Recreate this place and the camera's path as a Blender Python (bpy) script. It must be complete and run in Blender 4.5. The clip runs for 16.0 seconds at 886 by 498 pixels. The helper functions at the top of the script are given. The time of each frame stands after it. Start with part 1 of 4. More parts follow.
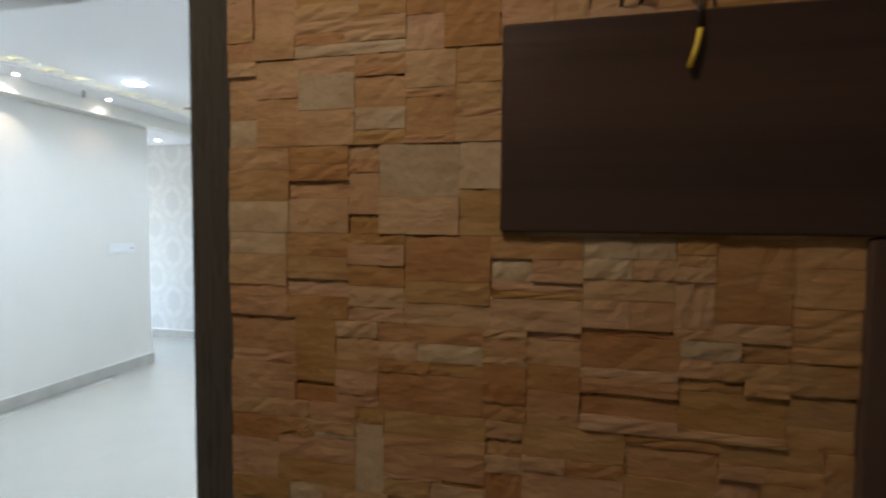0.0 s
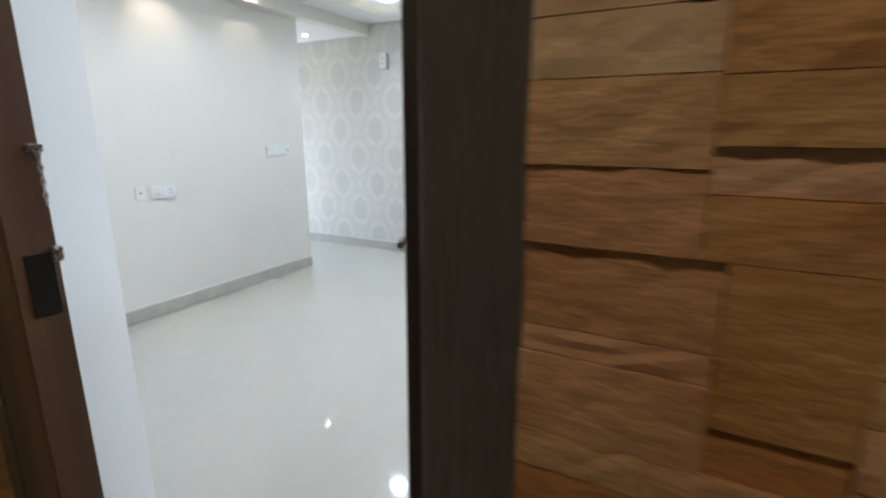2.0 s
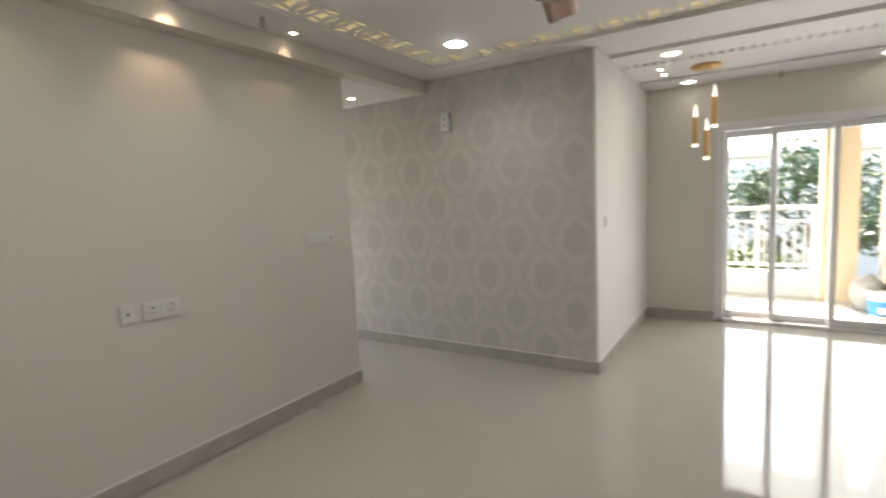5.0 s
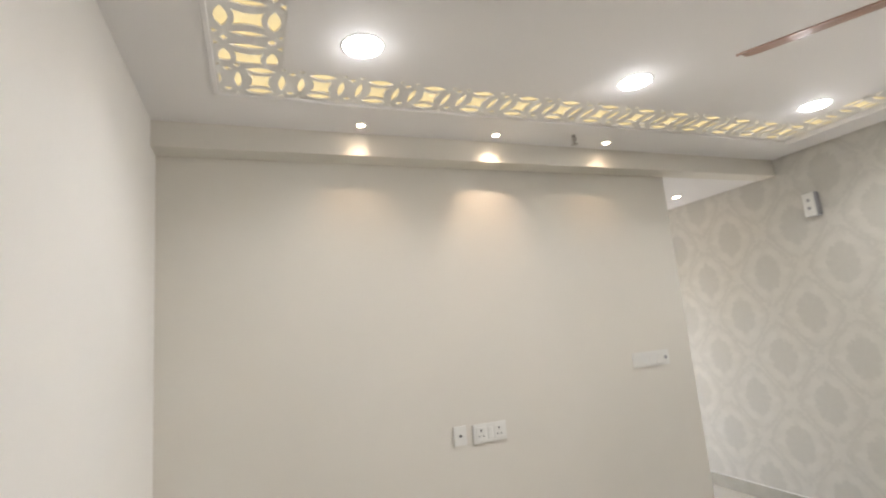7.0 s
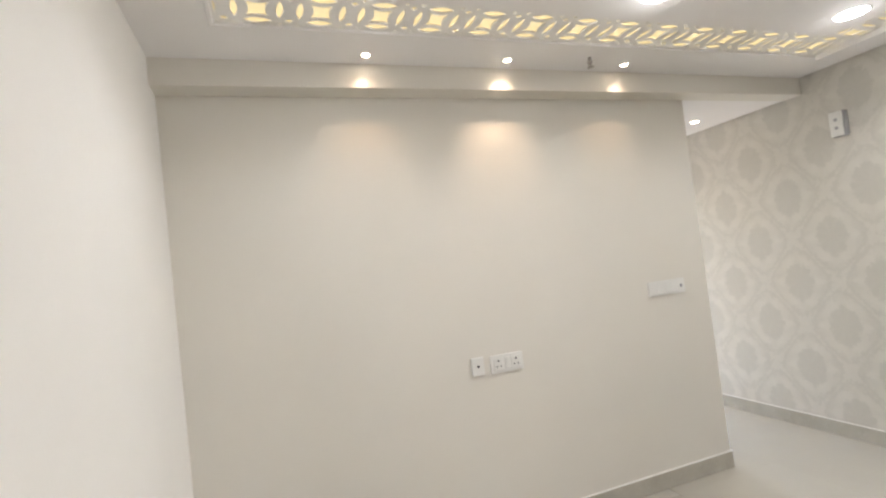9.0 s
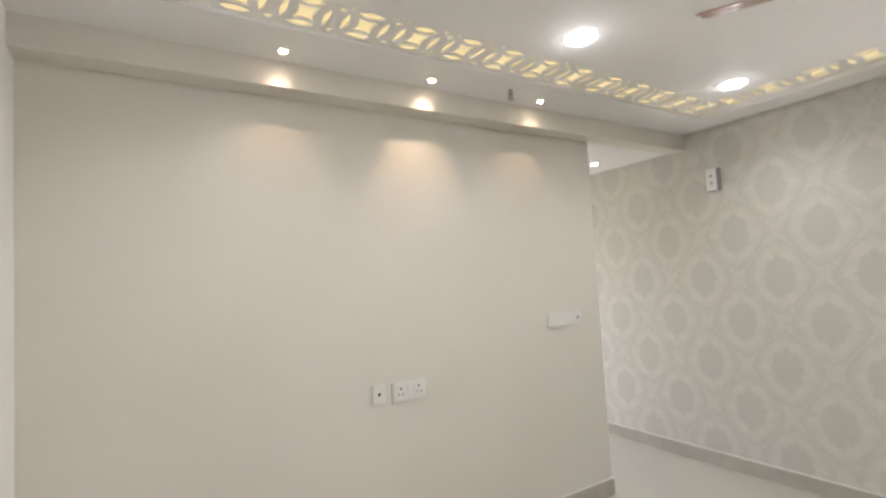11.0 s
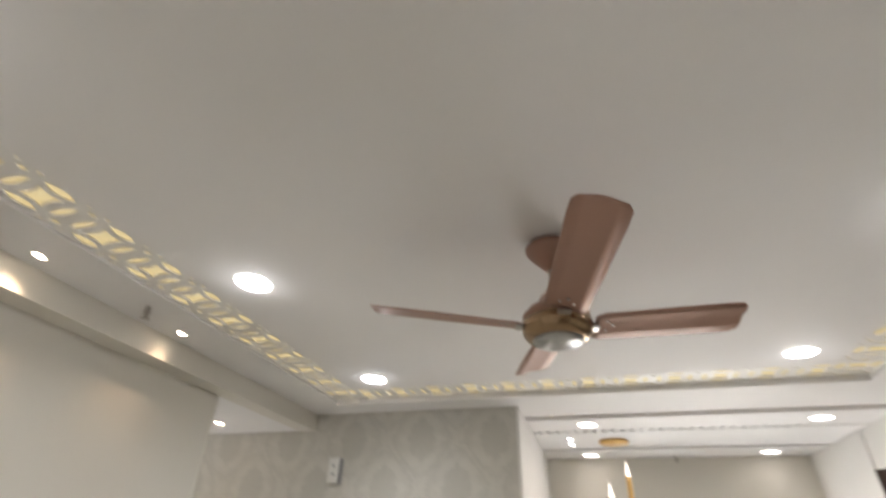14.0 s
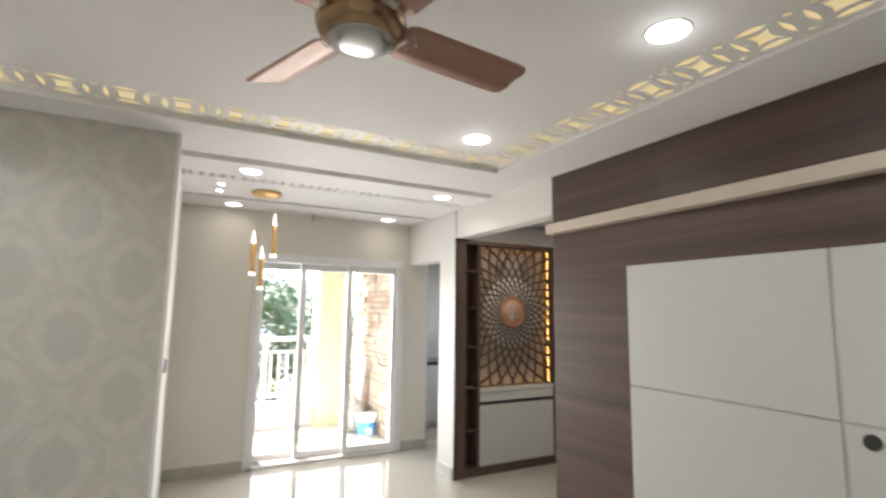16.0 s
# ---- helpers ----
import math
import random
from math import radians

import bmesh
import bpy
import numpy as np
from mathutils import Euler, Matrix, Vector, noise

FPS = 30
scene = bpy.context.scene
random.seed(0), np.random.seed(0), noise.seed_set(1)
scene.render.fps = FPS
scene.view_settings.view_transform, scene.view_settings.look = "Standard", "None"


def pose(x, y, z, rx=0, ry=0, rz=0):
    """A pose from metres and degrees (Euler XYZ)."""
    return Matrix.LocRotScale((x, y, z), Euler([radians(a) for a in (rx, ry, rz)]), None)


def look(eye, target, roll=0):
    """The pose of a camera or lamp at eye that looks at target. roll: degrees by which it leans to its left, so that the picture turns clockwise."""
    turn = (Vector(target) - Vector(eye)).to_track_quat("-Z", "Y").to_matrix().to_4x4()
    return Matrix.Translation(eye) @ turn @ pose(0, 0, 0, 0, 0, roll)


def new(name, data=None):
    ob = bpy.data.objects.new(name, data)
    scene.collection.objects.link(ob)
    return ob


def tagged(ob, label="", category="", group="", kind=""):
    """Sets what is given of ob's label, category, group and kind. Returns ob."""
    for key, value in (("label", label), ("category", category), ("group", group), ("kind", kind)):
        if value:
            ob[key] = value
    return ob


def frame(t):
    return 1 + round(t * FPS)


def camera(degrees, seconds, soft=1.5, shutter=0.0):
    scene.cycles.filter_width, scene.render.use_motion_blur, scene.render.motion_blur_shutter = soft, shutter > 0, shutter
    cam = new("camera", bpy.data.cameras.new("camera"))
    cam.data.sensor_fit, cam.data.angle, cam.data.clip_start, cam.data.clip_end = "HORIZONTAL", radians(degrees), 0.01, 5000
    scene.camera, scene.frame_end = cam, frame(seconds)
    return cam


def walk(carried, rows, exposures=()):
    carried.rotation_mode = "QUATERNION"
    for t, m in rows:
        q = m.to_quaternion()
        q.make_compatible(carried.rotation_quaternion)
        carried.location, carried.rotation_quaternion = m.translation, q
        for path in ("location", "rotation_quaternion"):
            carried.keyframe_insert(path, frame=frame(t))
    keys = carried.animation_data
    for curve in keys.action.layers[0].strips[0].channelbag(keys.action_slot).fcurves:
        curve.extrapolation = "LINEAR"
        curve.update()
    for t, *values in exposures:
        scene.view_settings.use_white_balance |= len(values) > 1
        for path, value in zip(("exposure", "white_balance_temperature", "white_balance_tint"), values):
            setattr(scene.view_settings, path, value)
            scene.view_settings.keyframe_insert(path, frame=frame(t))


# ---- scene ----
cam = camera(84.4, 16.0, soft=2.2, shutter=0.4)
PATH = [
    (0, (4.235, -5.363, 1.533), (3.781, -3.418, 1.427), 0.6),
    (0.5, (4.139, -5.324, 1.531), (3.44, -3.46, 1.341), -0.4),
    (1, (4.038, -5.093, 1.478), (3.125, -3.34, 1.169), -1.0),
    (1.5, (3.972, -4.95, 1.477), (2.922, -3.291, 1.051), -0.8),
    (2, (3.730, -4.884, 1.434), (2.802, -3.156, 0.961), 0.1),
    (2.5, (3.386, -4.858, 1.448), (2.80, -2.993, 0.96), 1.1),
    (3, (3.17, -4.684, 1.44), (2.836, -2.775, 0.947), 1.0),
    (3.5, (2.989, -4.581, 1.453), (2.705, -2.655, 0.997), 0.5),
    (4, (2.867, -4.4, 1.49), (2.478, -2.479, 1.092), -0.6),
    (4.5, (2.824, -4.129, 1.498), (2.128, -2.28, 1.184), -1.8),
    (5, (2.778, -3.975, 1.513), (1.71, -2.297, 1.305), -2.6),
    (5.2, (2.742, -3.934, 1.521), (1.524, -2.356, 1.356), -3.0),
    (7.5, (2.564, -3.763, 1.56), (0.682, -3.158, 1.863), -4.7),
    (8, (2.551, -3.78, 1.534), (0.639, -3.225, 1.733), -5.3),
    (10.3, (2.495, -3.755, 1.56), (0.73, -2.816, 1.509), -6.2),
    (10.5, (2.48, -3.742, 1.554), (0.744, -2.75, 1.52), -5.5),
    (11, (2.4, -3.799, 1.562), (0.709, -2.737, 1.683), -3.2),
    (11.5, (2.389, -3.835, 1.618), (0.748, -2.778, 2.053), -1.2),
    (12, (2.388, -3.839, 1.658), (0.862, -2.78, 2.4), 0.2),
    (12.5, (2.386, -3.845, 1.674), (1.052, -2.755, 2.69), 1.3),
    (13, (2.363, -3.829, 1.69), (1.277, -2.654, 2.891), 2.7),
    (13.5, (2.283, -3.713, 1.709), (1.491, -2.422, 3.014), 3.9),
    (14, (2.191, -3.569, 1.681), (1.706, -1.951, 2.752), 2.0),
    (14.5, (2.033, -3.508, 1.683), (1.993, -1.704, 2.545), 1.8),
    (15, (1.924, -3.398, 1.646), (2.227, -1.521, 2.268), 1.9),
    (15.5, (1.845, -3.261, 1.622), (2.447, -1.402, 2.048), 0.9),
    (16, (1.795, -3.194, 1.611), (2.724, -1.44, 1.858), 0.8),
]
E = 3.55
walk(cam, [(t, look(eye, target, roll)) for t, eye, target, roll in PATH],
     [(0, E + 0.6, 5350, 8), (1.5, E + 0.46, 5350, 8), (2.5, E + 0.4, 5900, 11), (3.5, E + 0.06, 6000, 10), (4.2, E - 0.36, 6500, 12), (4.6, E - 0.55, 6800, 14),
      (5.2, E - 0.9, 7200, 16), (7.5, E + 0.22, 6850, 17), (10.5, E + 0.18, 6850, 17), (11, E + 0.05, 6850, 16), (11.5, E + 0.24, 6800, 16), (12.5, E + 0.36, 6600, 16), (13.5, E + 0.02, 6700, 16),
      (14.0, E - 0.33, 6900, 16), (14.5, E - 0.35, 6900, 16), (15.5, E - 0.32, 6900, 16), (16, E - 0.34, 6900, 16)])

# ---------------- world, sun, lamps ----------------
world = bpy.data.worlds.new("World")
scene.world = world
world.use_nodes = True
wn = world.node_tree.nodes
sky = wn.new("ShaderNodeTexSky")
sky.sky_type, sky.sun_disc = "NISHITA", False
sky.sun_elevation, sky.sun_rotation = radians(49), radians(-27)
world.node_tree.links.new(sky.outputs["Color"], wn["Background"].inputs["Color"])
wn["Background"].inputs["Strength"].default_value = 0.15
sun = new("sun", bpy.data.lights.new("sun", "SUN"))
sun.data.energy, sun.data.angle, sun.data.color = 5.0, radians(0.6), (1.0, 0.95, 0.87)
sun.matrix_world = look((-1.6, 13, 12.8), (3.4, 3.0, 0))


def lamp(name, place, energy, color=(1, 1, 1), size=0.1, target=None, spot=None, blend=1.0, spread=180):
    data = bpy.data.lights.new(name, "AREA" if spot in (None, "bulb") else "SPOT")
    data.energy, data.color = energy, color
    if spot == "bulb":
        data = bpy.data.lights.new(name, "POINT")
        data.energy, data.color, data.shadow_soft_size = energy, color, size
    elif spot:
        data.spot_size, data.spot_blend, data.shadow_soft_size = radians(spot), blend, size
    else:
        data.shape, data.size, data.spread = "DISK", size, radians(spread)
    ob = new(name, data)
    x, y, z = place
    ob.matrix_world = look(place, target or (x, y + 0.0001, z - 1))
    return ob


DAY, COOL = (0.93, 0.97, 1.0), (0.90, 0.96, 1.0)
LED_W, SPOT_W, AMBER_W = 0.46, 0.21, 0.5
lobby = lamp("lobby_lamp", (3.72, -5.4, 2.73), 0.72, (1.0, 0.74, 0.45), 0.3)
door_sky = lamp("sky_in_door", (3.27, 2.44, 1.15), 8.5, DAY, 1.0, (3.1, 0.0, 0.75))
door_sky.data.shape, door_sky.data.size, door_sky.data.size_y = "RECTANGLE", 1.5, 2.0

# ---------------- materials ----------------
def mat(name, color, rough=0.5, metal=0.0, vary=0.12, scale=8.0, fine=90.0, bump=0.05, stretch=(1, 1, 1),
        island=0.0, spec=0.5, coat=0.0, second=None, per_object=0.0, place=False):
    """A surface with two scales of variation, bump, and an optional second colour for its large stains."""
    m = bpy.data.materials.new(name)
    m.use_nodes = True
    nt = m.node_tree
    n, l = nt.nodes, nt.links
    b = n["Principled BSDF"]
    b.inputs["Metallic"].default_value = metal
    b.inputs["Specular IOR Level"].default_value = spec
    b.inputs["Coat Weight"].default_value = coat
    co, mp = n.new("ShaderNodeTexCoord"), n.new("ShaderNodeMapping")
    mp.inputs["Scale"].default_value = stretch
    geo = n.new("ShaderNodeNewGeometry")
    l.new(geo.outputs["Position"] if place else co.outputs["Object"], mp.inputs["Vector"])
    big, small = n.new("ShaderNodeTexNoise"), n.new("ShaderNodeTexNoise")
    for tex, s, d in ((big, scale, 4), (small, fine, 3)):
        tex.inputs["Scale"].default_value, tex.inputs["Detail"].default_value = s, d
        l.new(mp.outputs["Vector"], tex.inputs["Vector"])
    ramp = n.new("ShaderNodeMix")
    ramp.data_type = "RGBA"
    c2 = second or tuple(max(0, c * (1 - 2 * vary)) for c in color)
    ramp.inputs["A"].default_value, ramp.inputs["B"].default_value = (*c2, 1), (*color, 1)
    fac = n.new("ShaderNodeMapRange")
    fac.inputs["From Min"].default_value, fac.inputs["From Max"].default_value = 0.3, 0.7
    l.new(big.outputs["Fac"], fac.inputs["Value"])
    l.new(fac.outputs["Result"], ramp.inputs["Factor"])
    hsv = n.new("ShaderNodeHueSaturation")
    l.new(ramp.outputs["Result"], hsv.inputs["Color"])
    val = n.new("ShaderNodeMath")
    val.operation, val.inputs[1].default_value, val.inputs[2].default_value = "MULTIPLY_ADD", vary * 1.2, 1 - vary * 0.6
    l.new(small.outputs["Fac"], val.inputs[0])
    last = val
    if island or per_object:
        src = n.new("ShaderNodeObjectInfo") if per_object else n.new("ShaderNodeNewGeometry")
        amount = per_object or island
        add = n.new("ShaderNodeMath")
        add.operation, add.inputs[1].default_value, add.inputs[2].default_value = "MULTIPLY_ADD", amount, -amount / 2
        l.new(src.outputs["Random" if per_object else "Random Per Island"], add.inputs[0])
        tot = n.new("ShaderNodeMath")
        l.new(val.outputs[0], tot.inputs[0]), l.new(add.outputs[0], tot.inputs[1])
        last = tot
    if per_object > 0.3:
        hue, sat = n.new("ShaderNodeMath"), n.new("ShaderNodeMath")
        for q, mul, add in ((hue, 0.016, 0.490), (sat, -0.3, 1.12)):
            q.operation, q.inputs[1].default_value, q.inputs[2].default_value = "MULTIPLY_ADD", mul, add
        frac = n.new("ShaderNodeMath")
        frac.operation = "FRACT"
        times = n.new("ShaderNodeMath")
        times.operation, times.inputs[1].default_value = "MULTIPLY", 7.31
        l.new(src.outputs["Random"], times.inputs[0]), l.new(times.outputs[0], frac.inputs[0])
        l.new(frac.outputs[0], hue.inputs[0]), l.new(src.outputs["Random"], sat.inputs[0])
        l.new(hue.outputs[0], hsv.inputs["Hue"]), l.new(sat.outputs[0], hsv.inputs["Saturation"])
    l.new(last.outputs[0], hsv.inputs["Value"])
    l.new(hsv.outputs["Color"], b.inputs["Base Color"])
    ro = n.new("ShaderNodeMapRange")
    ro.inputs["To Min"].default_value, ro.inputs["To Max"].default_value = max(0, rough - 0.06), min(1, rough + 0.06)
    l.new(small.outputs["Fac"], ro.inputs["Value"]), l.new(ro.outputs["Result"], b.inputs["Roughness"])
    if bump:
        bu = n.new("ShaderNodeBump")
        bu.inputs["Strength"].default_value, bu.inputs["Distance"].default_value = bump, 0.01
        l.new(small.outputs["Fac"], bu.inputs["Height"]), l.new(bu.outputs["Normal"], b.inputs["Normal"])
    return m


def glow(name, color, strength, base=(0.8, 0.8, 0.8)):
    m = bpy.data.materials.new(name)
    m.use_nodes = True
    b = m.node_tree.nodes["Principled BSDF"]
    b.inputs["Base Color"].default_value = (*base, 1)
    b.inputs["Emission Color"].default_value, b.inputs["Emission Strength"].default_value = (*color, 1), strength
    return m


def clear_glass(name):
    m = bpy.data.materials.new(name)
    m.use_nodes = True
    n, l = m.node_tree.nodes, m.node_tree.links
    n.remove(n["Principled BSDF"])
    tr, gl, mx, fr = n.new("ShaderNodeBsdfTransparent"), n.new("ShaderNodeBsdfGlossy"), n.new("ShaderNodeMixShader"), n.new("ShaderNodeFresnel")
    gl.inputs["Roughness"].default_value = 0.02
    tr.inputs["Color"].default_value = (0.95, 0.98, 0.97, 1)
    l.new(fr.outputs[0], mx.inputs[0]), l.new(tr.outputs[0], mx.inputs[1]), l.new(gl.outputs[0], mx.inputs[2])
    l.new(mx.outputs[0], n["Material Output"].inputs["Surface"])
    return m


def damask(name):
    """Grey-white wallpaper: ogee lattice of pale bands with a floret in each cell."""
    m = mat(name, (0.575, 0.553, 0.50), 0.55, vary=0.04, scale=14, fine=220, bump=0.12)
    n, l = m.node_tree.nodes, m.node_tree.links
    co, sep = n.new("ShaderNodeTexCoord"), n.new("ShaderNodeSeparateXYZ")
    warp = n.new("ShaderNodeTexNoise")
    warp.inputs["Scale"].default_value = 22
    l.new(co.outputs["Object"], warp.inputs["Vector"]), l.new(co.outputs["Object"], sep.inputs[0])

    def op(kind, a, b=None, c=None):
        q = n.new("ShaderNodeMath")
        q.operation = kind
        for slot, v in zip(q.inputs, (a, b, c)):
            if v is None:
                continue
            if isinstance(v, (int, float)):
                slot.default_value = v
            else:
                l.new(v, slot)
        return q.outputs[0]

    wob = op("MULTIPLY_ADD", warp.outputs["Fac"], 0.56, -0.28)
    u = op("MULTIPLY", op("ADD", sep.outputs["X"], -0.468), 2 * math.pi / DAMASK_W)
    v = op("MULTIPLY", op("ADD", sep.outputs["Z"], -1.77), 2 * math.pi / DAMASK_H)
    leafy = n.new("ShaderNodeTexNoise")
    leafy.inputs["Scale"].default_value = 48
    l.new(co.outputs["Object"], leafy.inputs["Vector"])
    wob = op("ADD", wob, op("MULTIPLY_ADD", leafy.outputs["Fac"], 0.7, -0.35))
    f = op("ABSOLUTE", op("ADD", op("COSINE", u), op("COSINE", v)))
    around = op("ARCTAN2", op("SINE", v), op("SINE", u))
    petals = op("COSINE", op("MULTIPLY", around, 8.0))
    tips = op("COSINE", op("MULTIPLY", around, 2.0))
    g = op("ADD", op("ADD", f, wob), op("ADD", op("MULTIPLY", petals, 0.05), op("MULTIPLY", tips, -0.10)))

    def step(value, a, b):
        q = n.new("ShaderNodeMapRange")
        q.interpolation_type = "SMOOTHSTEP"
        q.inputs["From Min"].default_value, q.inputs["From Max"].default_value = a, b
        l.new(value, q.inputs["Value"])
        return q.outputs["Result"]

    medal = step(g, 1.12, 1.46)
    frame_band = op("MULTIPLY", step(op("ADD", g, op("MULTIPLY", petals, 0.10)), 0.36, 0.80), op("SUBTRACT", 1.0, medal))
    ogee = op("SUBTRACT", 1.0, step(op("ABSOLUTE", op("ADD", op("ADD", f, wob), -0.24)), 0.04, 0.16))
    fleur = op("SUBTRACT", 1.0, step(op("ADD", op("ADD", f, wob), op("MULTIPLY", op("ABSOLUTE", op("SINE", u)), 0.25)), 0.16, 0.30))
    broken = op("MULTIPLY_ADD", op("COSINE", op("MULTIPLY", around, 6.0)), 0.28, 0.72)
    mask = op("MAXIMUM", op("MULTIPLY", frame_band, broken), op("MULTIPLY", fleur, 0.6))
    dark = op("MAXIMUM", op("MULTIPLY", medal, op("MULTIPLY_ADD", petals, 0.10, 0.72)), op("MULTIPLY", ogee, 0.45))
    mix1, mix2 = n.new("ShaderNodeMix"), n.new("ShaderNodeMix")
    for q in (mix1, mix2):
        q.data_type = "RGBA"
    hsv = [q for q in n if q.type == "HUE_SAT"][0]
    b = n["Principled BSDF"]
    l.new(mask, mix1.inputs["Factor"]), l.new(hsv.outputs["Color"], mix1.inputs["A"])
    mix1.inputs["B"].default_value = (0.598, 0.576, 0.522, 1)
    l.new(dark, mix2.inputs["Factor"]), l.new(mix1.outputs["Result"], mix2.inputs["A"])
    mix2.inputs["B"].default_value = (0.505, 0.49, 0.443, 1)
    l.new(mix2.outputs["Result"], b.inputs["Base Color"])
    ro = n.new("ShaderNodeMapRange")
    ro.inputs["To Min"].default_value, ro.inputs["To Max"].default_value = 0.6, 0.5
    l.new(mask, ro.inputs["Value"]), l.new(ro.outputs["Result"], b.inputs["Roughness"])
    return m


DAMASK_W, DAMASK_H = 0.541, 0.646
PAINT = mat("white_wall_paint", (0.765, 0.75, 0.715), 0.62, vary=0.025, scale=1.5, fine=160, bump=0.03)
CREAM = mat("cream_wall_paint", (0.69, 0.66, 0.595), 0.55, vary=0.025, scale=1.2, fine=160, bump=0.03)
CEIL = mat("white_ceiling_paint", (0.80, 0.785, 0.775), 0.7, vary=0.02, scale=1.0, fine=140, bump=0.02)
PAPER = damask("damask_wallpaper")
TILE = mat("polished_floor_tile", (0.47, 0.445, 0.385), 0.06, vary=0.025, scale=2.5, fine=40, bump=0.0, per_object=0.02, spec=0.6)
GROUT = mat("tile_grout", (0.44, 0.415, 0.36), 0.3, vary=0.1, bump=0.05)
SKIRT = mat("skirting_tile", (0.47, 0.445, 0.385), 0.25, vary=0.08, scale=6, fine=60, bump=0.02)
WOOD = mat("dark_walnut_laminate", (0.108, 0.063, 0.048), 0.4, vary=0.22, scale=2.6, fine=22, bump=0.05, stretch=(1, 0.10, 5), second=(0.050, 0.030, 0.024))
WOODX = mat("dark_walnut_panel", (0.108, 0.063, 0.048), 0.4, vary=0.22, scale=2.6, fine=22, bump=0.05, stretch=(0.10, 1, 5), second=(0.050, 0.030, 0.024))
WOODV = mat("dark_walnut_upright", (0.108, 0.063, 0.048), 0.4, vary=0.22, scale=2.6, fine=22, bump=0.05, stretch=(5, 5, 0.10), second=(0.050, 0.030, 0.024))
BOARD = mat("dark_mahogany_board", (0.062, 0.034, 0.026), 0.35, vary=0.2, scale=2.6, fine=22, bump=0.05, stretch=(0.10, 1, 5), second=(0.032, 0.018, 0.015))
TEAK = mat("teak_door_wood", (0.40, 0.272, 0.172), 0.45, vary=0.16, scale=4.0, fine=30, bump=0.06, stretch=(2.5, 2.5, 0.14), second=(0.20, 0.115, 0.068))
TEAKD = mat("dark_teak_moulding", (0.17, 0.10, 0.068), 0.42, vary=0.2, scale=4.0, fine=30, bump=0.06, stretch=(2.5, 2.5, 0.14))
# one frame wood in four tones; shade is put into the darker three
FRAME = mat("shade_dark_frame_wood", (0.15, 0.125, 0.10), 0.36, vary=0.12, scale=4.0, fine=30, bump=0.06, stretch=(2.5, 2.5, 0.14))
FRAMED = mat("deep_shade_frame_wood", (0.03, 0.022, 0.017), 0.6, vary=0.2, scale=4.0, fine=30, bump=0.06, stretch=(2.5, 2.5, 0.14))
FRAMEC = mat("shade_grey_frame_wood", (0.088, 0.08, 0.07), 0.28, vary=0.12, scale=4.0, fine=30, bump=0.06, stretch=(2.5, 2.5, 0.14))
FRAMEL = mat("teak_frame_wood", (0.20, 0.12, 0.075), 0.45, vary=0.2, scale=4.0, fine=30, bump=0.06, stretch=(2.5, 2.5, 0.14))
STONE = mat("split_sandstone", (0.44, 0.265, 0.115), 0.8, vary=0.16, scale=10, fine=34, bump=0.4, stretch=(1, 1, 2.2), second=(0.35, 0.185, 0.068), per_object=0.32, place=True)
STONES = mat("split_sandstone_far", (0.44, 0.265, 0.115), 0.8, vary=0.16, scale=10, fine=34, bump=0.4, stretch=(1, 1, 2.2), second=(0.35, 0.185, 0.068), island=0.32, place=True)
STONEW = mat("pale_split_quartzite", (0.46, 0.35, 0.23), 0.8, vary=0.15, scale=14, fine=42, bump=0.5, second=(0.40, 0.28, 0.16), per_object=0.2, place=True)
MORTAR = mat("dark_mortar", (0.12, 0.07, 0.04), 0.9, vary=0.2, bump=0.3)
GLOSS = mat("glossy_white_laminate", (0.51, 0.51, 0.475), 0.13, vary=0.015, scale=2, fine=60, bump=0.0)
PLASTIC = mat("white_plastic", (0.74, 0.735, 0.70), 0.35, vary=0.02, bump=0.0)
GREYP = mat("grey_plastic", (0.34, 0.34, 0.35), 0.4, vary=0.05, bump=0.0)
BLACK = mat("black_plastic", (0.02, 0.02, 0.02), 0.4, vary=0.05, bump=0.0)
UPVC = mat("white_upvc", (0.78, 0.78, 0.78), 0.35, vary=0.03, bump=0.01)
CHROME = mat("satin_chrome_cap", (0.40, 0.40, 0.39), 0.24, metal=0.9, vary=0.01, fine=20, bump=0.0)
STEEL = mat("brushed_steel", (0.50, 0.47, 0.44), 0.28, metal=1.0, vary=0.05, fine=200, bump=0.03)
GOLD = mat("satin_gold_metal", (0.78, 0.50, 0.20), 0.3, metal=1.0, vary=0.06, bump=0.02)
COPPER = mat("rose_copper_paint", (0.36, 0.205, 0.15), 0.42, metal=0.35, vary=0.02, scale=3, fine=30, bump=0.0, coat=0.06)
BRONZE = mat("polished_bronze", (0.36, 0.24, 0.14), 0.2, metal=0.9, vary=0.05, bump=0.0)
JALI = mat("white_cut_board", (0.80, 0.79, 0.77), 0.5, vary=0.03, bump=0.02)
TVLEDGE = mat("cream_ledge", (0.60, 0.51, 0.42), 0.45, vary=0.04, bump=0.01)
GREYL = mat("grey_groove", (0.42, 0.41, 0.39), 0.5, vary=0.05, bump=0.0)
GLASS = clear_glass("clear_glass")
LED = glow("led_disc", (0.86, 0.95, 1.0), 4)
LED_DIM = glow("dining_led_disc", (1.0, 0.98, 0.94), 1.0)
LEDW = glow("warm_led", (1.0, 0.86, 0.66), 4)
COVE = glow("lit_yellow_cove", (1.0, 0.85, 0.47), 0.045, (0.70, 0.64, 0.42))


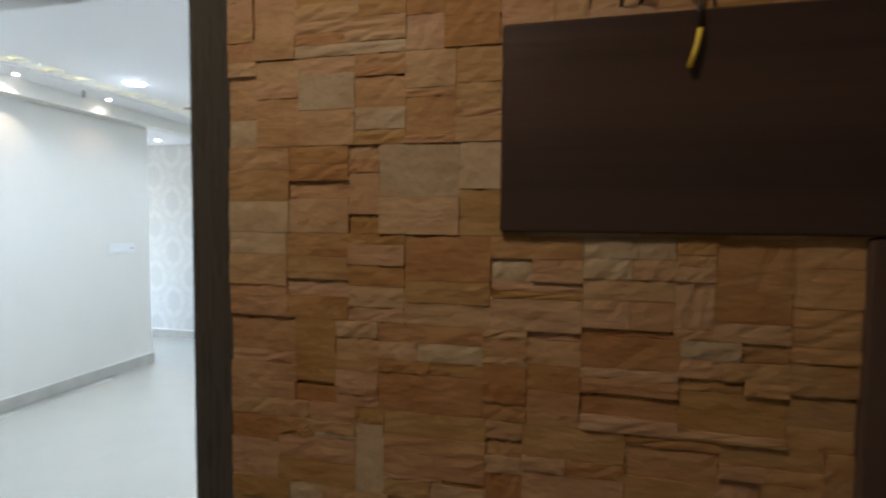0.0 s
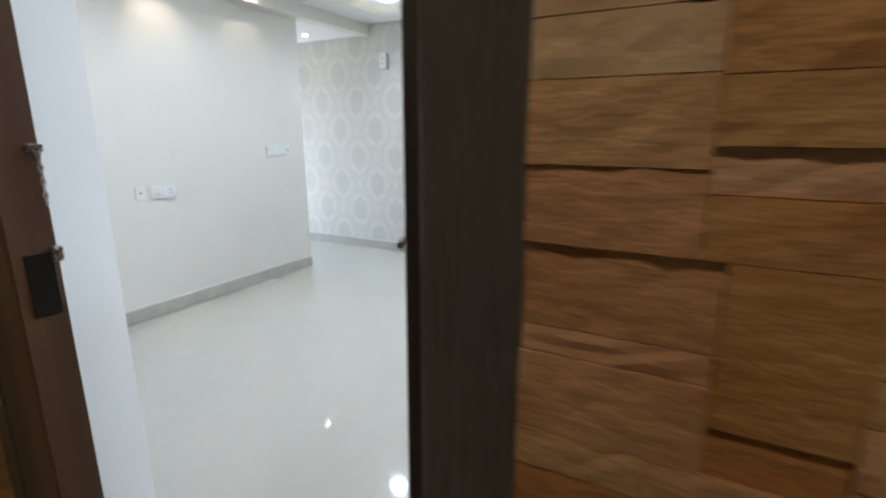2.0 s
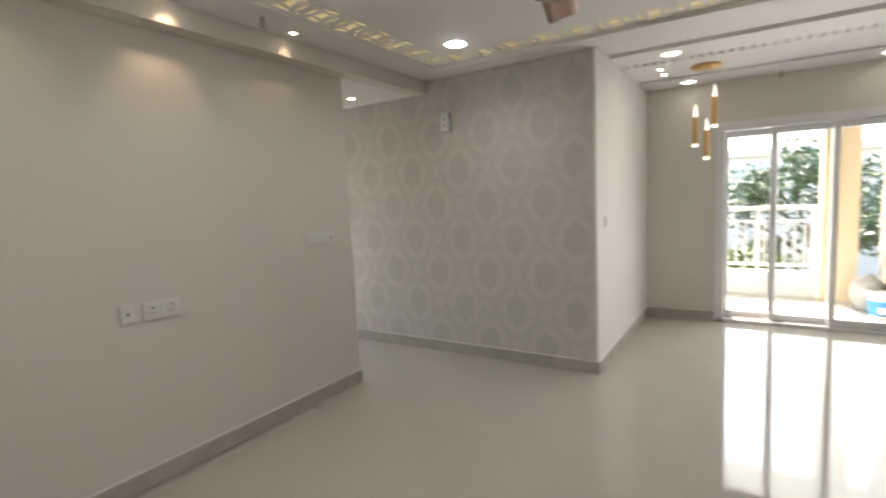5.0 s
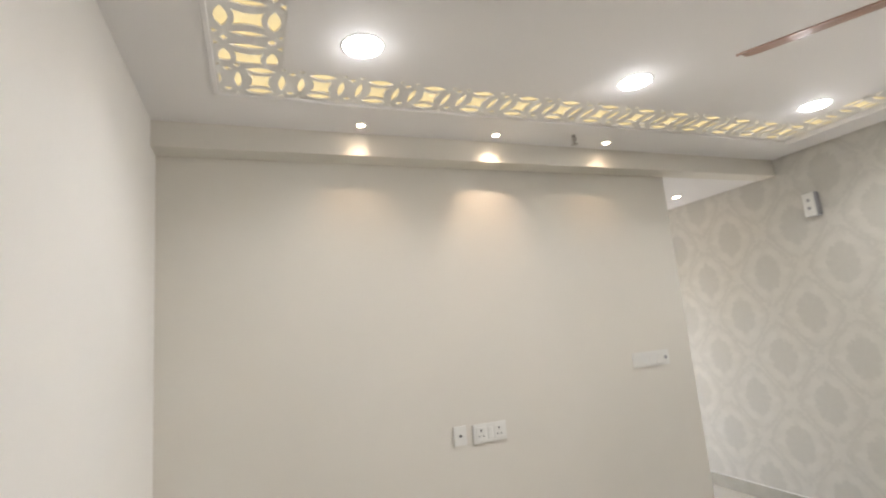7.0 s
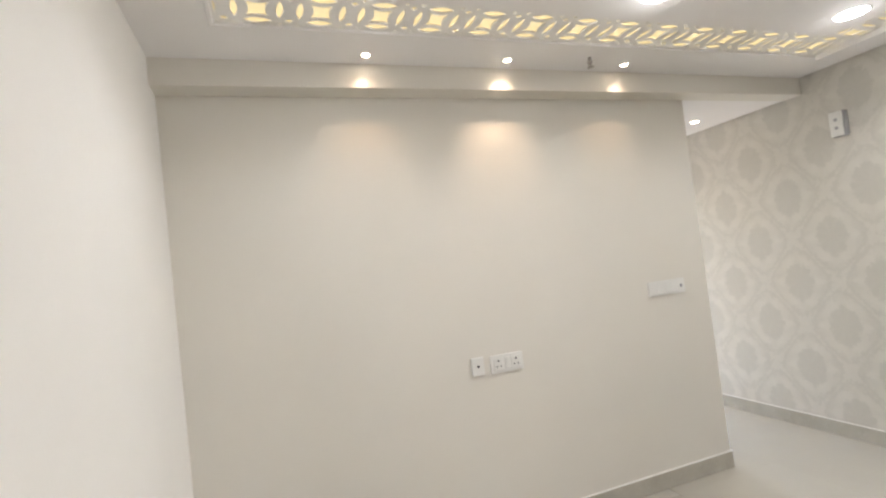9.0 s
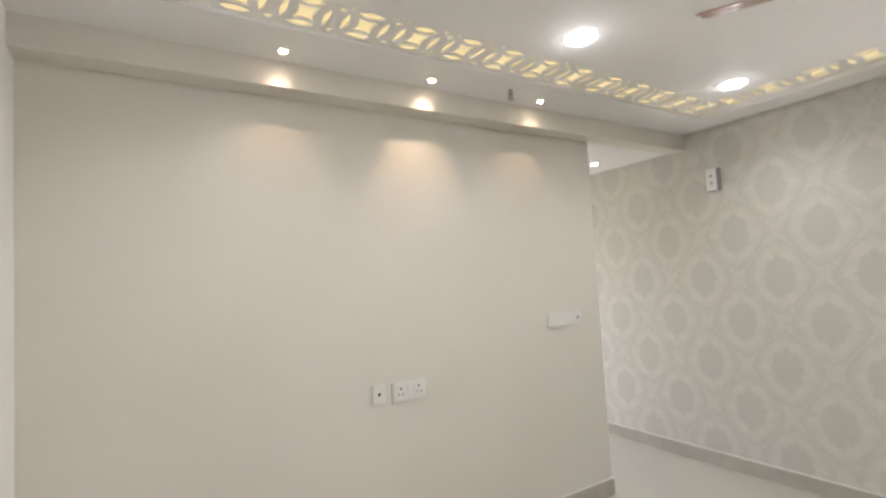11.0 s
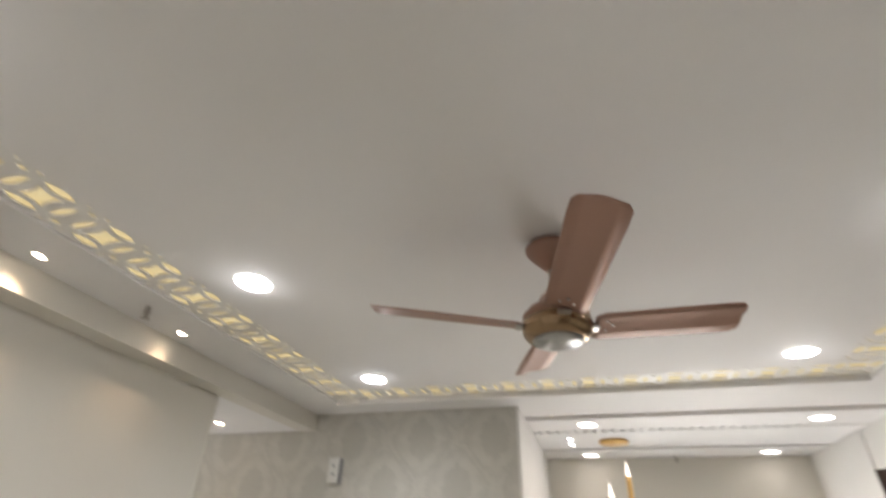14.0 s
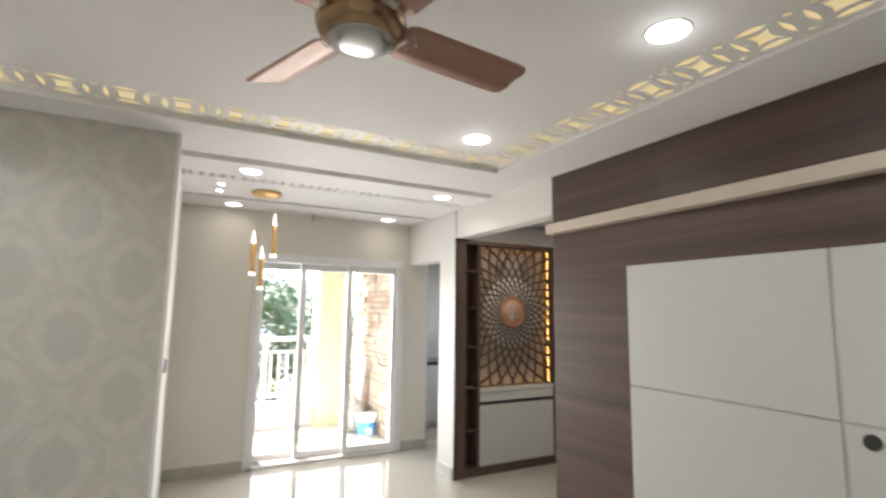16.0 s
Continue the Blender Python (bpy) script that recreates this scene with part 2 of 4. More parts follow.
# ---------------- mesh helpers ----------------
def mesh_of(name, bm, material):
    me = bpy.data.meshes.new(name)
    bm.normal_update()
    bm.to_mesh(me)
    bm.free()
    for x in material if isinstance(material, (list, tuple)) else (material,):
        me.materials.append(x)
    return me


def part(name, bm, material, parent=None, label="", m=None):
    ob = new(name, mesh_of(name, bm, material))
    if parent is not None:
        ob.parent = parent
    if m is not None:
        ob.matrix_basis = m
    if label:
        ob["label"] = label
    return ob


def thing(name, label, category, at=None, group="", kind=""):
    ob = new(name)
    ob.empty_display_size = 0.05
    if at is not None:
        ob.matrix_basis = at
    return tagged(ob, label, category, group, kind)


def box(x0, y0, z0, x1, y1, z1, bevel=0.0, bm=None, segs=1):
    b2 = bmesh.new()
    bmesh.ops.create_cube(b2, size=1.0)
    for v in b2.verts:
        v.co = Vector(((x0 + x1) / 2 + v.co.x * (x1 - x0), (y0 + y1) / 2 + v.co.y * (y1 - y0), (z0 + z1) / 2 + v.co.z * (z1 - z0)))
    if bevel:
        bmesh.ops.bevel(b2, geom=b2.edges[:], offset=bevel, segments=segs, affect="EDGES", clamp_overlap=True)
    if bm is None:
        return b2
    return merge(bm, b2)


def merge(bm, other, m=None):
    me = bpy.data.meshes.new("joined")
    other.to_mesh(me)
    other.free()
    if m is not None:
        me.transform(m)
    bm.from_mesh(me)
    bpy.data.meshes.remove(me)
    return bm


def lathe(profile, n=32, bm=None, smooth=True):
    """Turn a list of (radius, z) about the z axis."""
    bm = bm or bmesh.new()
    rings = []
    for r, z in profile:
        rings.append([bm.verts.new((r * math.cos(2 * math.pi * i / n), r * math.sin(2 * math.pi * i / n), z)) for i in range(n)])
    for a, b in zip(rings, rings[1:]):
        for i in range(n):
            f = bm.faces.new((a[i], a[(i + 1) % n], b[(i + 1) % n], b[i]))
            f.smooth = smooth
    for ring, flip in ((rings[0], True), (rings[-1], False)):
        bm.faces.new(ring[::-1] if flip else ring)
    return bm


def tube(points, r, n=8, bm=None):
    """A round bar along points."""
    bm = bm or bmesh.new()
    pts = [Vector(p) for p in points]
    rings = []
    for i, p in enumerate(pts):
        d = (pts[min(i + 1, len(pts) - 1)] - pts[max(i - 1, 0)]).normalized()
        side = d.cross(Vector((0, 0, 1)) if abs(d.z) < 0.9 else Vector((1, 0, 0))).normalized()
        up = side.cross(d)
        rings.append([bm.verts.new(p + r * (math.cos(2 * math.pi * k / n) * side + math.sin(2 * math.pi * k / n) * up)) for k in range(n)])
    for a, b in zip(rings, rings[1:]):
        for k in range(n):
            bm.faces.new((a[k], a[(k + 1) % n], b[(k + 1) % n], b[k])).smooth = True
    bm.faces.new(rings[0][::-1]), bm.faces.new(rings[-1])
    return bm


def wall(name, label, x0, y0, z0, x1, y1, z1, material):
    ob = part(name, box(x0, y0, z0, x1, y1, z1), material)
    return tagged(ob, label, "wall", kind="structure")


# ---------------- the large structure ----------------
H = 2.62            # underside of the ceiling border
YE = -4.19          # inner face of the entrance wall
XT = 4.225          # face of the panelled television wall
SIDE = 1.725        # return of the papered wall towards the dining end
YD = 2.20           # wall of the sliding door
DL, DR, DH = 2.46, 4.09, 2.15

wall("wall_west", "cream painted living room wall with sockets", -0.18, YE - 0.3, 0, 0, -1.0, 2.75, CREAM)
wall("wall_corridor_south", "white painted wall of the side passage", -3.0, -1.15, 0, -0.18, -1.0, 2.75, PAINT)
wall("wall_papered", "grey-white damask papered feature wall", -3.0, 0.0, 0, SIDE - 0.02, 0.15, 2.75, PAPER)
wall("wall_return", "white painted return wall beside the dining end", SIDE - 0.16, 0.15, 0, SIDE, YD, 2.75, PAINT)
part("corner_bead", box(SIDE - 0.02, -0.004, 0, SIDE, 0.15, 2.7), PAINT, None)
tagged(bpy.data.objects["corner_bead"], "white painted corner strip beside the wallpaper", "trim", kind="structure")
wall("wall_corridor_end", "white painted wall above the passage opening", -3.1, -1.15, 2.1, -3.0, 0.15, 2.75, PAINT)
passage_sky = lamp("sky_in_passage", (-3.05, -0.5, 1.1), 1.7, DAY, 0.9, (0.0, -0.35, 1.2))
passage_sky.data.shape, passage_sky.data.size, passage_sky.data.size_y = "RECTANGLE", 0.9, 1.9
wall("wall_door_left", "cream painted wall beside the sliding door", SIDE - 0.16, YD, 0, DL, YD + 0.2, 2.75, CREAM)
wall("wall_door_head", "cream painted wall above the sliding door", DL, YD, DH, DR, YD + 0.2, 2.75, CREAM)
wall("wall_door_right", "cream painted wall beside the sliding door", DR, YD, 0, 4.45, YD + 0.2, 2.75, CREAM)
wall("wall_kitchen_pier", "white painted pier beside the kitchen opening", 4.195, 1.07, 0, 4.213, 1.40, 2.75, PAINT)
wall("wall_kitchen_head", "white painted wall above the kitchen opening", 4.205, 1.34, 2.14, 4.36, YD, 2.75, PAINT)
wall("wall_alcove_head", "white painted beam above the prayer alcove", 4.205, -0.386, 2.33, 4.36, 1.07, 2.75, PAINT)
wall("wall_alcove_back", "white painted wall behind the prayer cabinet", 4.36, 1.42, 0, 5.75, 1.5, 2.75, PAINT)
wall("wall_alcove_side", "white painted wall of the prayer alcove", 5.75, -0.55, 0, 5.85, 1.5, 2.75, PAINT)
wall("wall_alcove_near", "white painted wall behind the television wall", 4.40, -0.55, 0, 5.75, -0.45, 2.75, PAINT)
wall("wall_tv", "painted wall behind the television panelling", XT + 0.02, -4.43, 0, 4.40, -0.40, 2.75, PAINT)
# entrance wall with its door opening
FX0, FX1, FH = 2.50, 3.60, 2.16
wall("wall_entrance_left", "white painted wall beside the entrance door", 0.0, -4.44, 0, 2.375, YE, 2.75, PAINT)
reveal = bmesh.new()
vs = [reveal.verts.new(p) for p in ((2.375, -4.44, 0), (2.60, -4.44, 0), (2.60, -4.415, 0), (2.375, YE, 0))]
top = bmesh.ops.extrude_face_region(reveal, geom=[reveal.faces.new(vs)])
for v in top["geom"]:
    if isinstance(v, bmesh.types.BMVert):
        v.co.z = FH
bmesh.ops.recalc_face_normals(reveal, faces=reveal.faces[:])
tagged(part("wall_entrance_reveal", reveal, PAINT), "white painted splayed reveal of the entrance door", "wall", kind="structure")
wall("wall_entrance_right", "white painted wall beside the entrance door", 3.601, -4.44, 0, XT + 0.02, YE, 2.75, PAINT)
wall("wall_entrance_head", "white painted wall above the entrance door", 2.375, -4.44, FH, 3.60, YE, 2.75, PAINT)

floor = tagged(part("floor", box(-3.1, -8.2, -0.12, 6.6, 2.45, -0.004), GROUT), "polished cream vitrified floor tiles", "floor", kind="structure")
# ceilings: slab, border, tray
tagged(part("ceiling_slab", box(-3.1, -4.5, 2.75, 6.6, 4.2, 2.9), CEIL), "white painted ceiling slab", "ceiling", kind="structure")
JX0, JX1, JY0, JY1, JW = 0.467, 3.744, -3.885, -0.345, 0.243
bm = box(0, YE, H, JX0, 0.15, 2.75)
box(JX1, YE, H, XT + 0.02, JY1, 2.75, bm=bm)
box(JX0, YE, H, JX1, JY0, 2.75, bm=bm)
G1, G2, G3 = (0.31, 0.44), (0.81, 0.95), (1.61, 1.72)
box(JX0, JY1, H, XT + 0.02, G1[0], 2.75, bm=bm)
tagged(part("ceiling_border", bm, CEIL), "white painted false ceiling border", "ceiling", kind="structure")
tagged(part("ceiling_tray", box(JX0 + JW, JY0 + JW, H - 0.003, JX1 - JW, JY1 - JW, 2.75), CEIL), "white painted raised tray of the false ceiling", "ceiling", kind="structure")
for a, b in ((G1[1], G2[0]), (G2[1], G3[0]), (G3[1], YD)):
    tagged(part("ceiling_dining", box(SIDE, a, H, XT, b, 2.75), CEIL), "white false ceiling board over the dining end", "ceiling", kind="structure")
bm = box(0, YE, 2.495, 0.135, 0.0, H + 0.01)
tagged(part("ceiling_beam", bm, CREAM), "cream painted boxed beam along the wall head", "beam", kind="structure")
tagged(part("ceiling_passage", box(-3.0, -1.0, 2.5, 0.0, 0.0, 2.75), CEIL), "white painted low ceiling of the side passage", "ceiling", kind="structure")
tagged(part("ceiling_alcove", box(4.36, -0.45, 2.6, 5.75, 1.5, 2.75), CEIL), "white painted ceiling of the prayer alcove", "ceiling", kind="structure")


def skirting(x0, y0, x1, y1):
    ob = part("baseboard", box(x0, y0, 0, x1, y1, 0.105, 0.002), SKIRT)
    tagged(ob, "beige tile skirting along the wall foot", "baseboard", kind="structure")
    part("top_line", box(x0, y0, 0.1051, x1, y1, 0.1095, 0.001), PAINT, ob, "thin white strip along the top edge")


T = 0.012
skirting(0, YE, T, -1.0), skirting(-0.17, -1.0, T, -1.0 + T), skirting(-3.0, -T, SIDE + T, 0)
skirting(SIDE, 0, SIDE + T, YD), skirting(SIDE + T, YD - T, DL, YD), skirting(DR, YD - T, 4.45, YD)
skirting(4.195 - T, 1.08, 4.195, 1.40), skirting(0.0, YE, 2.36, YE + T), skirting(3.62, YE, XT - 0.09, YE + T)
skirting(4.36, 1.42 - T, 5.75, 1.42)

# ---------------- ceiling fretwork ----------------
def bow(a, b, bulge, n=7):
    """Points from a towards b along a shallow curve, b left out; bulge: its height to the left."""
    (ax, ay), (bx, by) = a, b
    nx, ny = -(by - ay), bx - ax
    ln = math.hypot(nx, ny)
    return [(ax + (bx - ax) * k / n + nx / ln * bulge * 4 * (k / n) * (1 - k / n), ay + (by - ay) * k / n + ny / ln * bulge * 4 * (k / n) * (1 - k / n)) for k in range(n)]


def loop(corners, bulges):
    out = []
    for k, c in enumerate(corners):
        out += bow(c, corners[(k + 1) % len(corners)], bulges[k % len(bulges)])
    return out


def fret_strip(length, width, z0, z1, pitch, first):
    """A pierced strip along x, centred on y = 0: in each unit a curved star, leaf-shaped holes round it and small corner holes.
    first: where the first star's middle lies; holes that run past an end are cut off there."""
    bm = bmesh.new()
    k, h, q, edge = width / 0.243, width / 2, pitch / 0.243, 0.005
    holes = []
    for i in range(-1, int(length / pitch) + 2):
        cx = first + pitch * i
        unit = [loop([(-.043, -.052), (.043, -.052), (.043, .052), (-.043, .052)], [0.010, 0.013])]
        for s in (-1, 1):
            unit.append(loop([(-.056, s * .084), (.056, s * .084)], [0.022]))
            unit.append(loop([(s * .083, -.064), (s * .083, .064)], [0.0135]))
            for t in (-1, 1):
                unit.append(loop([(s * .072, t * .1155), (s * .100, t * .1155), (s * .087, t * .097)], [0.001]))
            unit.append(loop([(.104, s * .080), (.1215, s * .066), (.139, s * .080), (.1215, s * .095)], [-0.001]))
        for u in unit:
            pts = [(cx + a * q, c * k) for a, c in u]
            inside = [p for p in pts if edge < p[0] < length - edge]
            if len(inside) == len(pts) or len(inside) > 5:
                holes.append(inside)
    edges = []
    for pts in [[(0, -h), (length, -h), (length, h), (0, h)], *holes]:
        vs = [bm.verts.new((x, y, z0)) for x, y in pts]
        edges += [bm.edges.new((vs[m], vs[(m + 1) % len(vs)])) for m in range(len(vs))]
    bmesh.ops.triangle_fill(bm, use_beauty=True, use_dissolve=False, edges=edges)
    up = bmesh.ops.extrude_face_region(bm, geom=bm.faces[:])
    for g in up["geom"]:
        if isinstance(g, bmesh.types.BMVert):
            g.co.z = z1
    bmesh.ops.recalc_face_normals(bm, faces=bm.faces[:])
    return bm


fret = thing("ceiling_fretwork", "white pierced board border lit yellow from behind", "fretwork", kind="structure")
zf0, zf1 = H + 0.002, H + 0.008
PITCH = 0.2455
for m, ln, first in (
    (pose(JX0 + JW / 2, JY0, 0, 0, 0, 90), JY1 - JY0, 0.165), (pose(JX1 - JW / 2, JY0, 0, 0, 0, 90), JY1 - JY0, 0.165),
    (pose(JX0 + JW, JY0 + JW / 2, 0), JX1 - JX0 - 2 * JW, 0.042), (pose(JX0 + JW, JY1 - JW / 2, 0), JX1 - JX0 - 2 * JW, 0.042),
):
    part("pierced_board", fret_strip(ln, JW, zf0, zf1, PITCH, first), JALI, fret, m=m)
for a in ((JX0, JY0, JX0 + JW, JY1), (JX1 - JW, JY0, JX1, JY1), (JX0 + JW, JY0, JX1 - JW, JY0 + JW), (JX0 + JW, JY1 - JW, JX1 - JW, JY1)):
    part("backing", box(a[0], a[1], H + 0.015, a[2], a[3], H + 0.023), COVE, fret, "yellow lit backing")
# a thin bead round the border's edge
B = 0.02
for a, z in (((JX0 - B, JY0 - B, JX0, JY1 + B), 0.010), ((JX1, JY0 - B, JX1 + B, JY1 + B), 0.016), ((JX0, JY0 - B, JX1, JY0), 0.010), ((JX0, JY1, JX1, JY1 + B), 0.030)):
    tagged(part("trim", box(a[0], a[1], H - z, a[2], a[3], H + 0.001, 0.003), CEIL), "white bead round the ceiling tray", "trim", kind="structure")
# slots over the dining end, the dimness inside put into their back colour
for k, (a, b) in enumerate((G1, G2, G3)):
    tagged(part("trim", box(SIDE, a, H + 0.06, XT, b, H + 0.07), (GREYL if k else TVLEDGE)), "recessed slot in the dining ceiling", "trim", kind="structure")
slot = thing("slot_fretwork", "white pierced strip in the dining ceiling slot", "fretwork", kind="structure")
part("pierced_board", fret_strip(XT - SIDE - 0.04, G2[1] - G2[0], H + 0.001, H + 0.009, 0.075, 0.04), JALI, slot, m=pose(SIDE + 0.02, (G2[0] + G2[1]) / 2, 0))

# ---------------- lamps ----------------
def downlight(x, y, z, r, material, energy, color, label, group, spot=None, halo=0, aim=None):
    t = thing("ceiling_downlight", label, "downlight", pose(x, y, z), group)
    part("trim_ring", lathe([(r + 0.010, 0.0), (r + 0.009, -0.002), (r + 0.003, -0.004), (r, -0.003), (r - 0.002, 0.0)], 36), PLASTIC, t)
    part("diffuser", lathe([(r - 0.001, 0.004), (r - 0.001, -0.004), (r * 0.6, -0.0055), (0.002, -0.006)], 36), material, t, "glowing diffuser")
    lamp("lamp", (x, y, z - 0.012), energy, color, 0.012 if spot else r * 2, aim, spot, 1.0, 145)
    if halo:
        lamp("lamp", (x, y, z - 0.05), halo, color, 0.04, spot="bulb")


for x, ys in ((0.938, (-0.79, -2.08, -3.366)), (3.272, (-0.81, -2.112, -3.395))):
    for y in ys:
        downlight(x, y, H - 0.003, 0.073, LED, LED_W, COOL, "round white flush LED ceiling light, lit", "living room ceiling lights", halo=LED_W * 0.14)
for x, y, z in ((2.184, 0.63, H), (3.81, 0.635, H), (2.18, 1.975, H), (3.81, 1.96, H)):
    downlight(x, y, z, 0.073, LED_DIM, LED_W * (0.6 if y < 1 else 0.07), (1.0, 0.96, 0.89), "round white flush LED light over the dining end, lit", "dining ceiling lights")
for y in (-1.674, -2.454, -3.23):
    k = 3.4 if y == -2.454 else 1.3
    downlight(0.24, y, H, 0.019, LEDW, SPOT_W * k, (1.0, 0.76, 0.54), "small warm spotlight washing the wall, lit", "wall washing spotlights", 76, aim=(0.0, y, H - 0.50))
downlight(-0.494, -0.348, 2.5, 0.03, LEDW, 0.7, (1, 0.96, 0.88), "small spotlight in the passage ceiling, lit", "", 84)
for y in (1.166, 1.42):
    t = thing("ceiling_spot", "tiny white ceiling spot, lit", "spotlight", pose(2.02, y, H), "tiny dining spots")
    part("diffuser", lathe([(0.02, 0.0), (0.02, -0.004), (0.012, -0.006)], 20), LED, t)


def sprinkler(x, y, z, s=1.0):
    t = thing("fire_sprinkler", "grey metal fire sprinkler hanging from the ceiling", "sprinkler", pose(x, y, z), "sprinklers")
    part("stem", lathe([(0.011, 0), (0.011, -0.018), (0.016, -0.02), (0.016, -0.028), (0.008, -0.03), (0.007, -0.05)], 16), STEEL, t)
    part("deflector", lathe([(0.004, -0.05), (0.02, -0.054), (0.02, -0.057), (0.004, -0.058)], 16), STEEL, t)
    for a in (-1, 1):
        part("arm", tube([(a * 0.012, 0, -0.028), (a * 0.015, 0, -0.04), (0, 0, -0.055)], 0.0025, 6), STEEL, t)


sprinkler(0.31, -1.972, H), sprinkler(3.0, 2.12, H)

# ---------------- ceiling fan ----------------
fan = thing("ceiling_fan", "rose copper four-bladed ceiling fan at rest", "ceiling fan", pose(2.135, -2.11, 0))
part("canopy", lathe([(0.034, H - 0.002), (0.036, H - 0.016), (0.074, H - 0.020), (0.082, H - 0.030), (0.080, H - 0.042), (0.070, H - 0.056), (0.026, H - 0.106), (0.012, H - 0.113)], 40), COPPER, fan)
part("down_rod", lathe([(0.011, H - 0.095), (0.011, 2.41)], 16), STEEL, fan)
part("motor_housing", lathe([(0.014, 2.428), (0.028, 2.424), (0.046, 2.404), (0.058, 2.378), (0.086, 2.362), (0.105, 2.338), (0.108, 2.315)], 48), COPPER, fan)
part("trim_band", lathe([(0.109, 2.318), (0.111, 2.30), (0.106, 2.278), (0.092, 2.262), (0.078, 2.256)], 48), BRONZE, fan, "polished bronze band")
part("cap", lathe([(0.080, 2.262), (0.078, 2.252), (0.05, 2.244), (0.002, 2.242)], 40), CHROME, fan, "silver cap")
for k in range(4):
    ang = 194.8 + 90 * k
    pm = pose(0, 0, 2.296, 0, -5.7, ang)
    bm = bmesh.new()
    rows = []
    stops = ((0.115, 0.050), (0.14, 0.060), (0.30, 0.064), (0.52, 0.068), (0.566, 0.066), (0.583, 0.054), (0.588, 0.03))
    for s, hw in stops:
        row = []
        for q in (-1, -0.5, 0, 0.5, 1):
            y = q * hw
            row.append((bm.verts.new((s, y, -0.27 * y + 0.006 * (1 - q * q))), bm.verts.new((s, y, -0.27 * y + 0.006 * (1 - q * q) - 0.004))))
        rows.append(row)
    for a, b in zip(rows, rows[1:]):
        for i in range(4):
            bm.faces.new((a[i][0], b[i][0], b[i + 1][0], a[i + 1][0])).smooth = True
            bm.faces.new((a[i][1], a[i + 1][1], b[i + 1][1], b[i][1])).smooth = True
        bm.faces.new((a[0][0], a[0][1], b[0][1], b[0][0])), bm.faces.new((a[4][0], b[4][0], b[4][1], a[4][1]))
    for r, f in ((rows[0], 1), (rows[-1], -1)):
        for i in range(4):
            bm.faces.new([r[i][0], r[i + 1][0], r[i + 1][1], r[i][1]][::f])
    blade = part("blade", bm, COPPER, fan, m=pm)
    for x, y in ((0.155, 0.02), (0.155, -0.02), (0.175, 0.0)):
        part("screw", lathe([(0.005, 0.0), (0.005, -0.003), (0.002, -0.0045)], 10), STEEL, blade, m=pose(x, y, -0.27 * y + 0.001))
    part("blade_bracket", box(0.085, -0.02, -0.012, 0.13, 0.02, -0.001, 0.003), STEEL, fan, m=pm)

# ---------------- sockets and switches ----------------
def plate(x, y, z, w, h, turn, name, label, cat, grp=""):
    t = thing(name, label, cat, pose(x, y, z, 0, 0, turn), grp)
    part("plate", box(-w / 2, -0.012, -h / 2, w / 2, 0, h / 2, 0.003, segs=2), PLASTIC, t)
    return t


def hole(t, x, z, r, y=-0.0135, material=None):
    part("socket_hole", lathe([(r, 0.0), (r, 0.0025), (r * 0.7, 0.003)], 10), material or BLACK, t, m=pose(x, y + 0.001, z, 90, 0, 0))


t = plate(0, -2.74, 0.978, 0.075, 0.10, 90, "tv_socket", "small white plate with a dark aerial socket", "socket")
hole(t, 0, 0, 0.008)
t = plate(0, -2.562, 0.971, 0.205, 0.10, 90, "power_socket", "white double socket plate with switches on cream wall", "socket")
for sx in (-0.055, 0.055):
    part("socket_insert", box(sx - 0.03, -0.0145, -0.036, sx + 0.03, -0.011, 0.036, 0.002), PLASTIC, t)
    for hx, hz, r in ((0, 0.018, 0.0055), (-0.012, -0.012, 0.004), (0.012, -0.012, 0.004)):
        hole(t, sx + hx, hz, r, -0.0165)
part("rocker", box(-0.015, -0.017, -0.03, 0.015, -0.011, 0.03, 0.003), PLASTIC, t)
t = plate(0, -1.355, 1.248, 0.30, 0.095, 90, "switch_plate", "long white switch plate on cream wall", "switch")
for k in range(4):
    part("rocker", box(-0.13 + 0.055 * k, -0.016, -0.032, -0.08 + 0.055 * k, -0.011, 0.032, 0.003), PLASTIC, t)
hole(t, 0.115, 0, 0.012, -0.0135, GREYP)
t = plate(SIDE, 0.272, 1.252, 0.085, 0.085, 90, "switch_plate", "small white switch plate on return wall", "switch")
part("rocker", box(-0.022, -0.016, -0.03, 0.022, -0.011, 0.03, 0.003), PLASTIC, t)
t = thing("doorbell_box", "white wall box with dark edge on damask wallpaper", "switch box", pose(0.362, 0, 2.205))
part("back_box", box(-0.042, -0.045, -0.085, 0.046, 0, 0.085, 0.004), GREYP, t, "dark grey back box")
part("plate", box(-0.045, -0.055, -0.085, 0.038, -0.045, 0.085, 0.004), PLASTIC, t)
for z in (-0.028, 0.028):
    part("button", box(-0.012, -0.06, z - 0.01, 0.008, -0.055, z + 0.01, 0.002), GREYP, t)

# ---------------- television wall ----------------
tvw = thing("tv_panelling", "dark walnut wall panelling with a cream ledge", "panelling")
Y0, Y1 = YE + 0.02, -0.386
part("upper_board", box(XT - 0.012, Y0, 2.248, XT + 0.02, Y1, H), WOOD, tvw)
part("lower_board", box(XT - 0.012, Y0, 0.0, XT + 0.02, Y1, 2.173), WOOD, tvw)
part("ledge", box(XT - 0.09, Y0, 2.175, XT + 0.02, Y1, 2.246, 0.003), TVLEDGE, tvw, "cream laminate ledge")
part("end_board", box(XT + 0.022, Y1, 0, 4.42, Y1 + 0.016, 2.33), WOODX, tvw)
XP = 4.14
PY = [(-2.165, -1.123), (-3.215, -2.175), (-4.15, -3.225)]
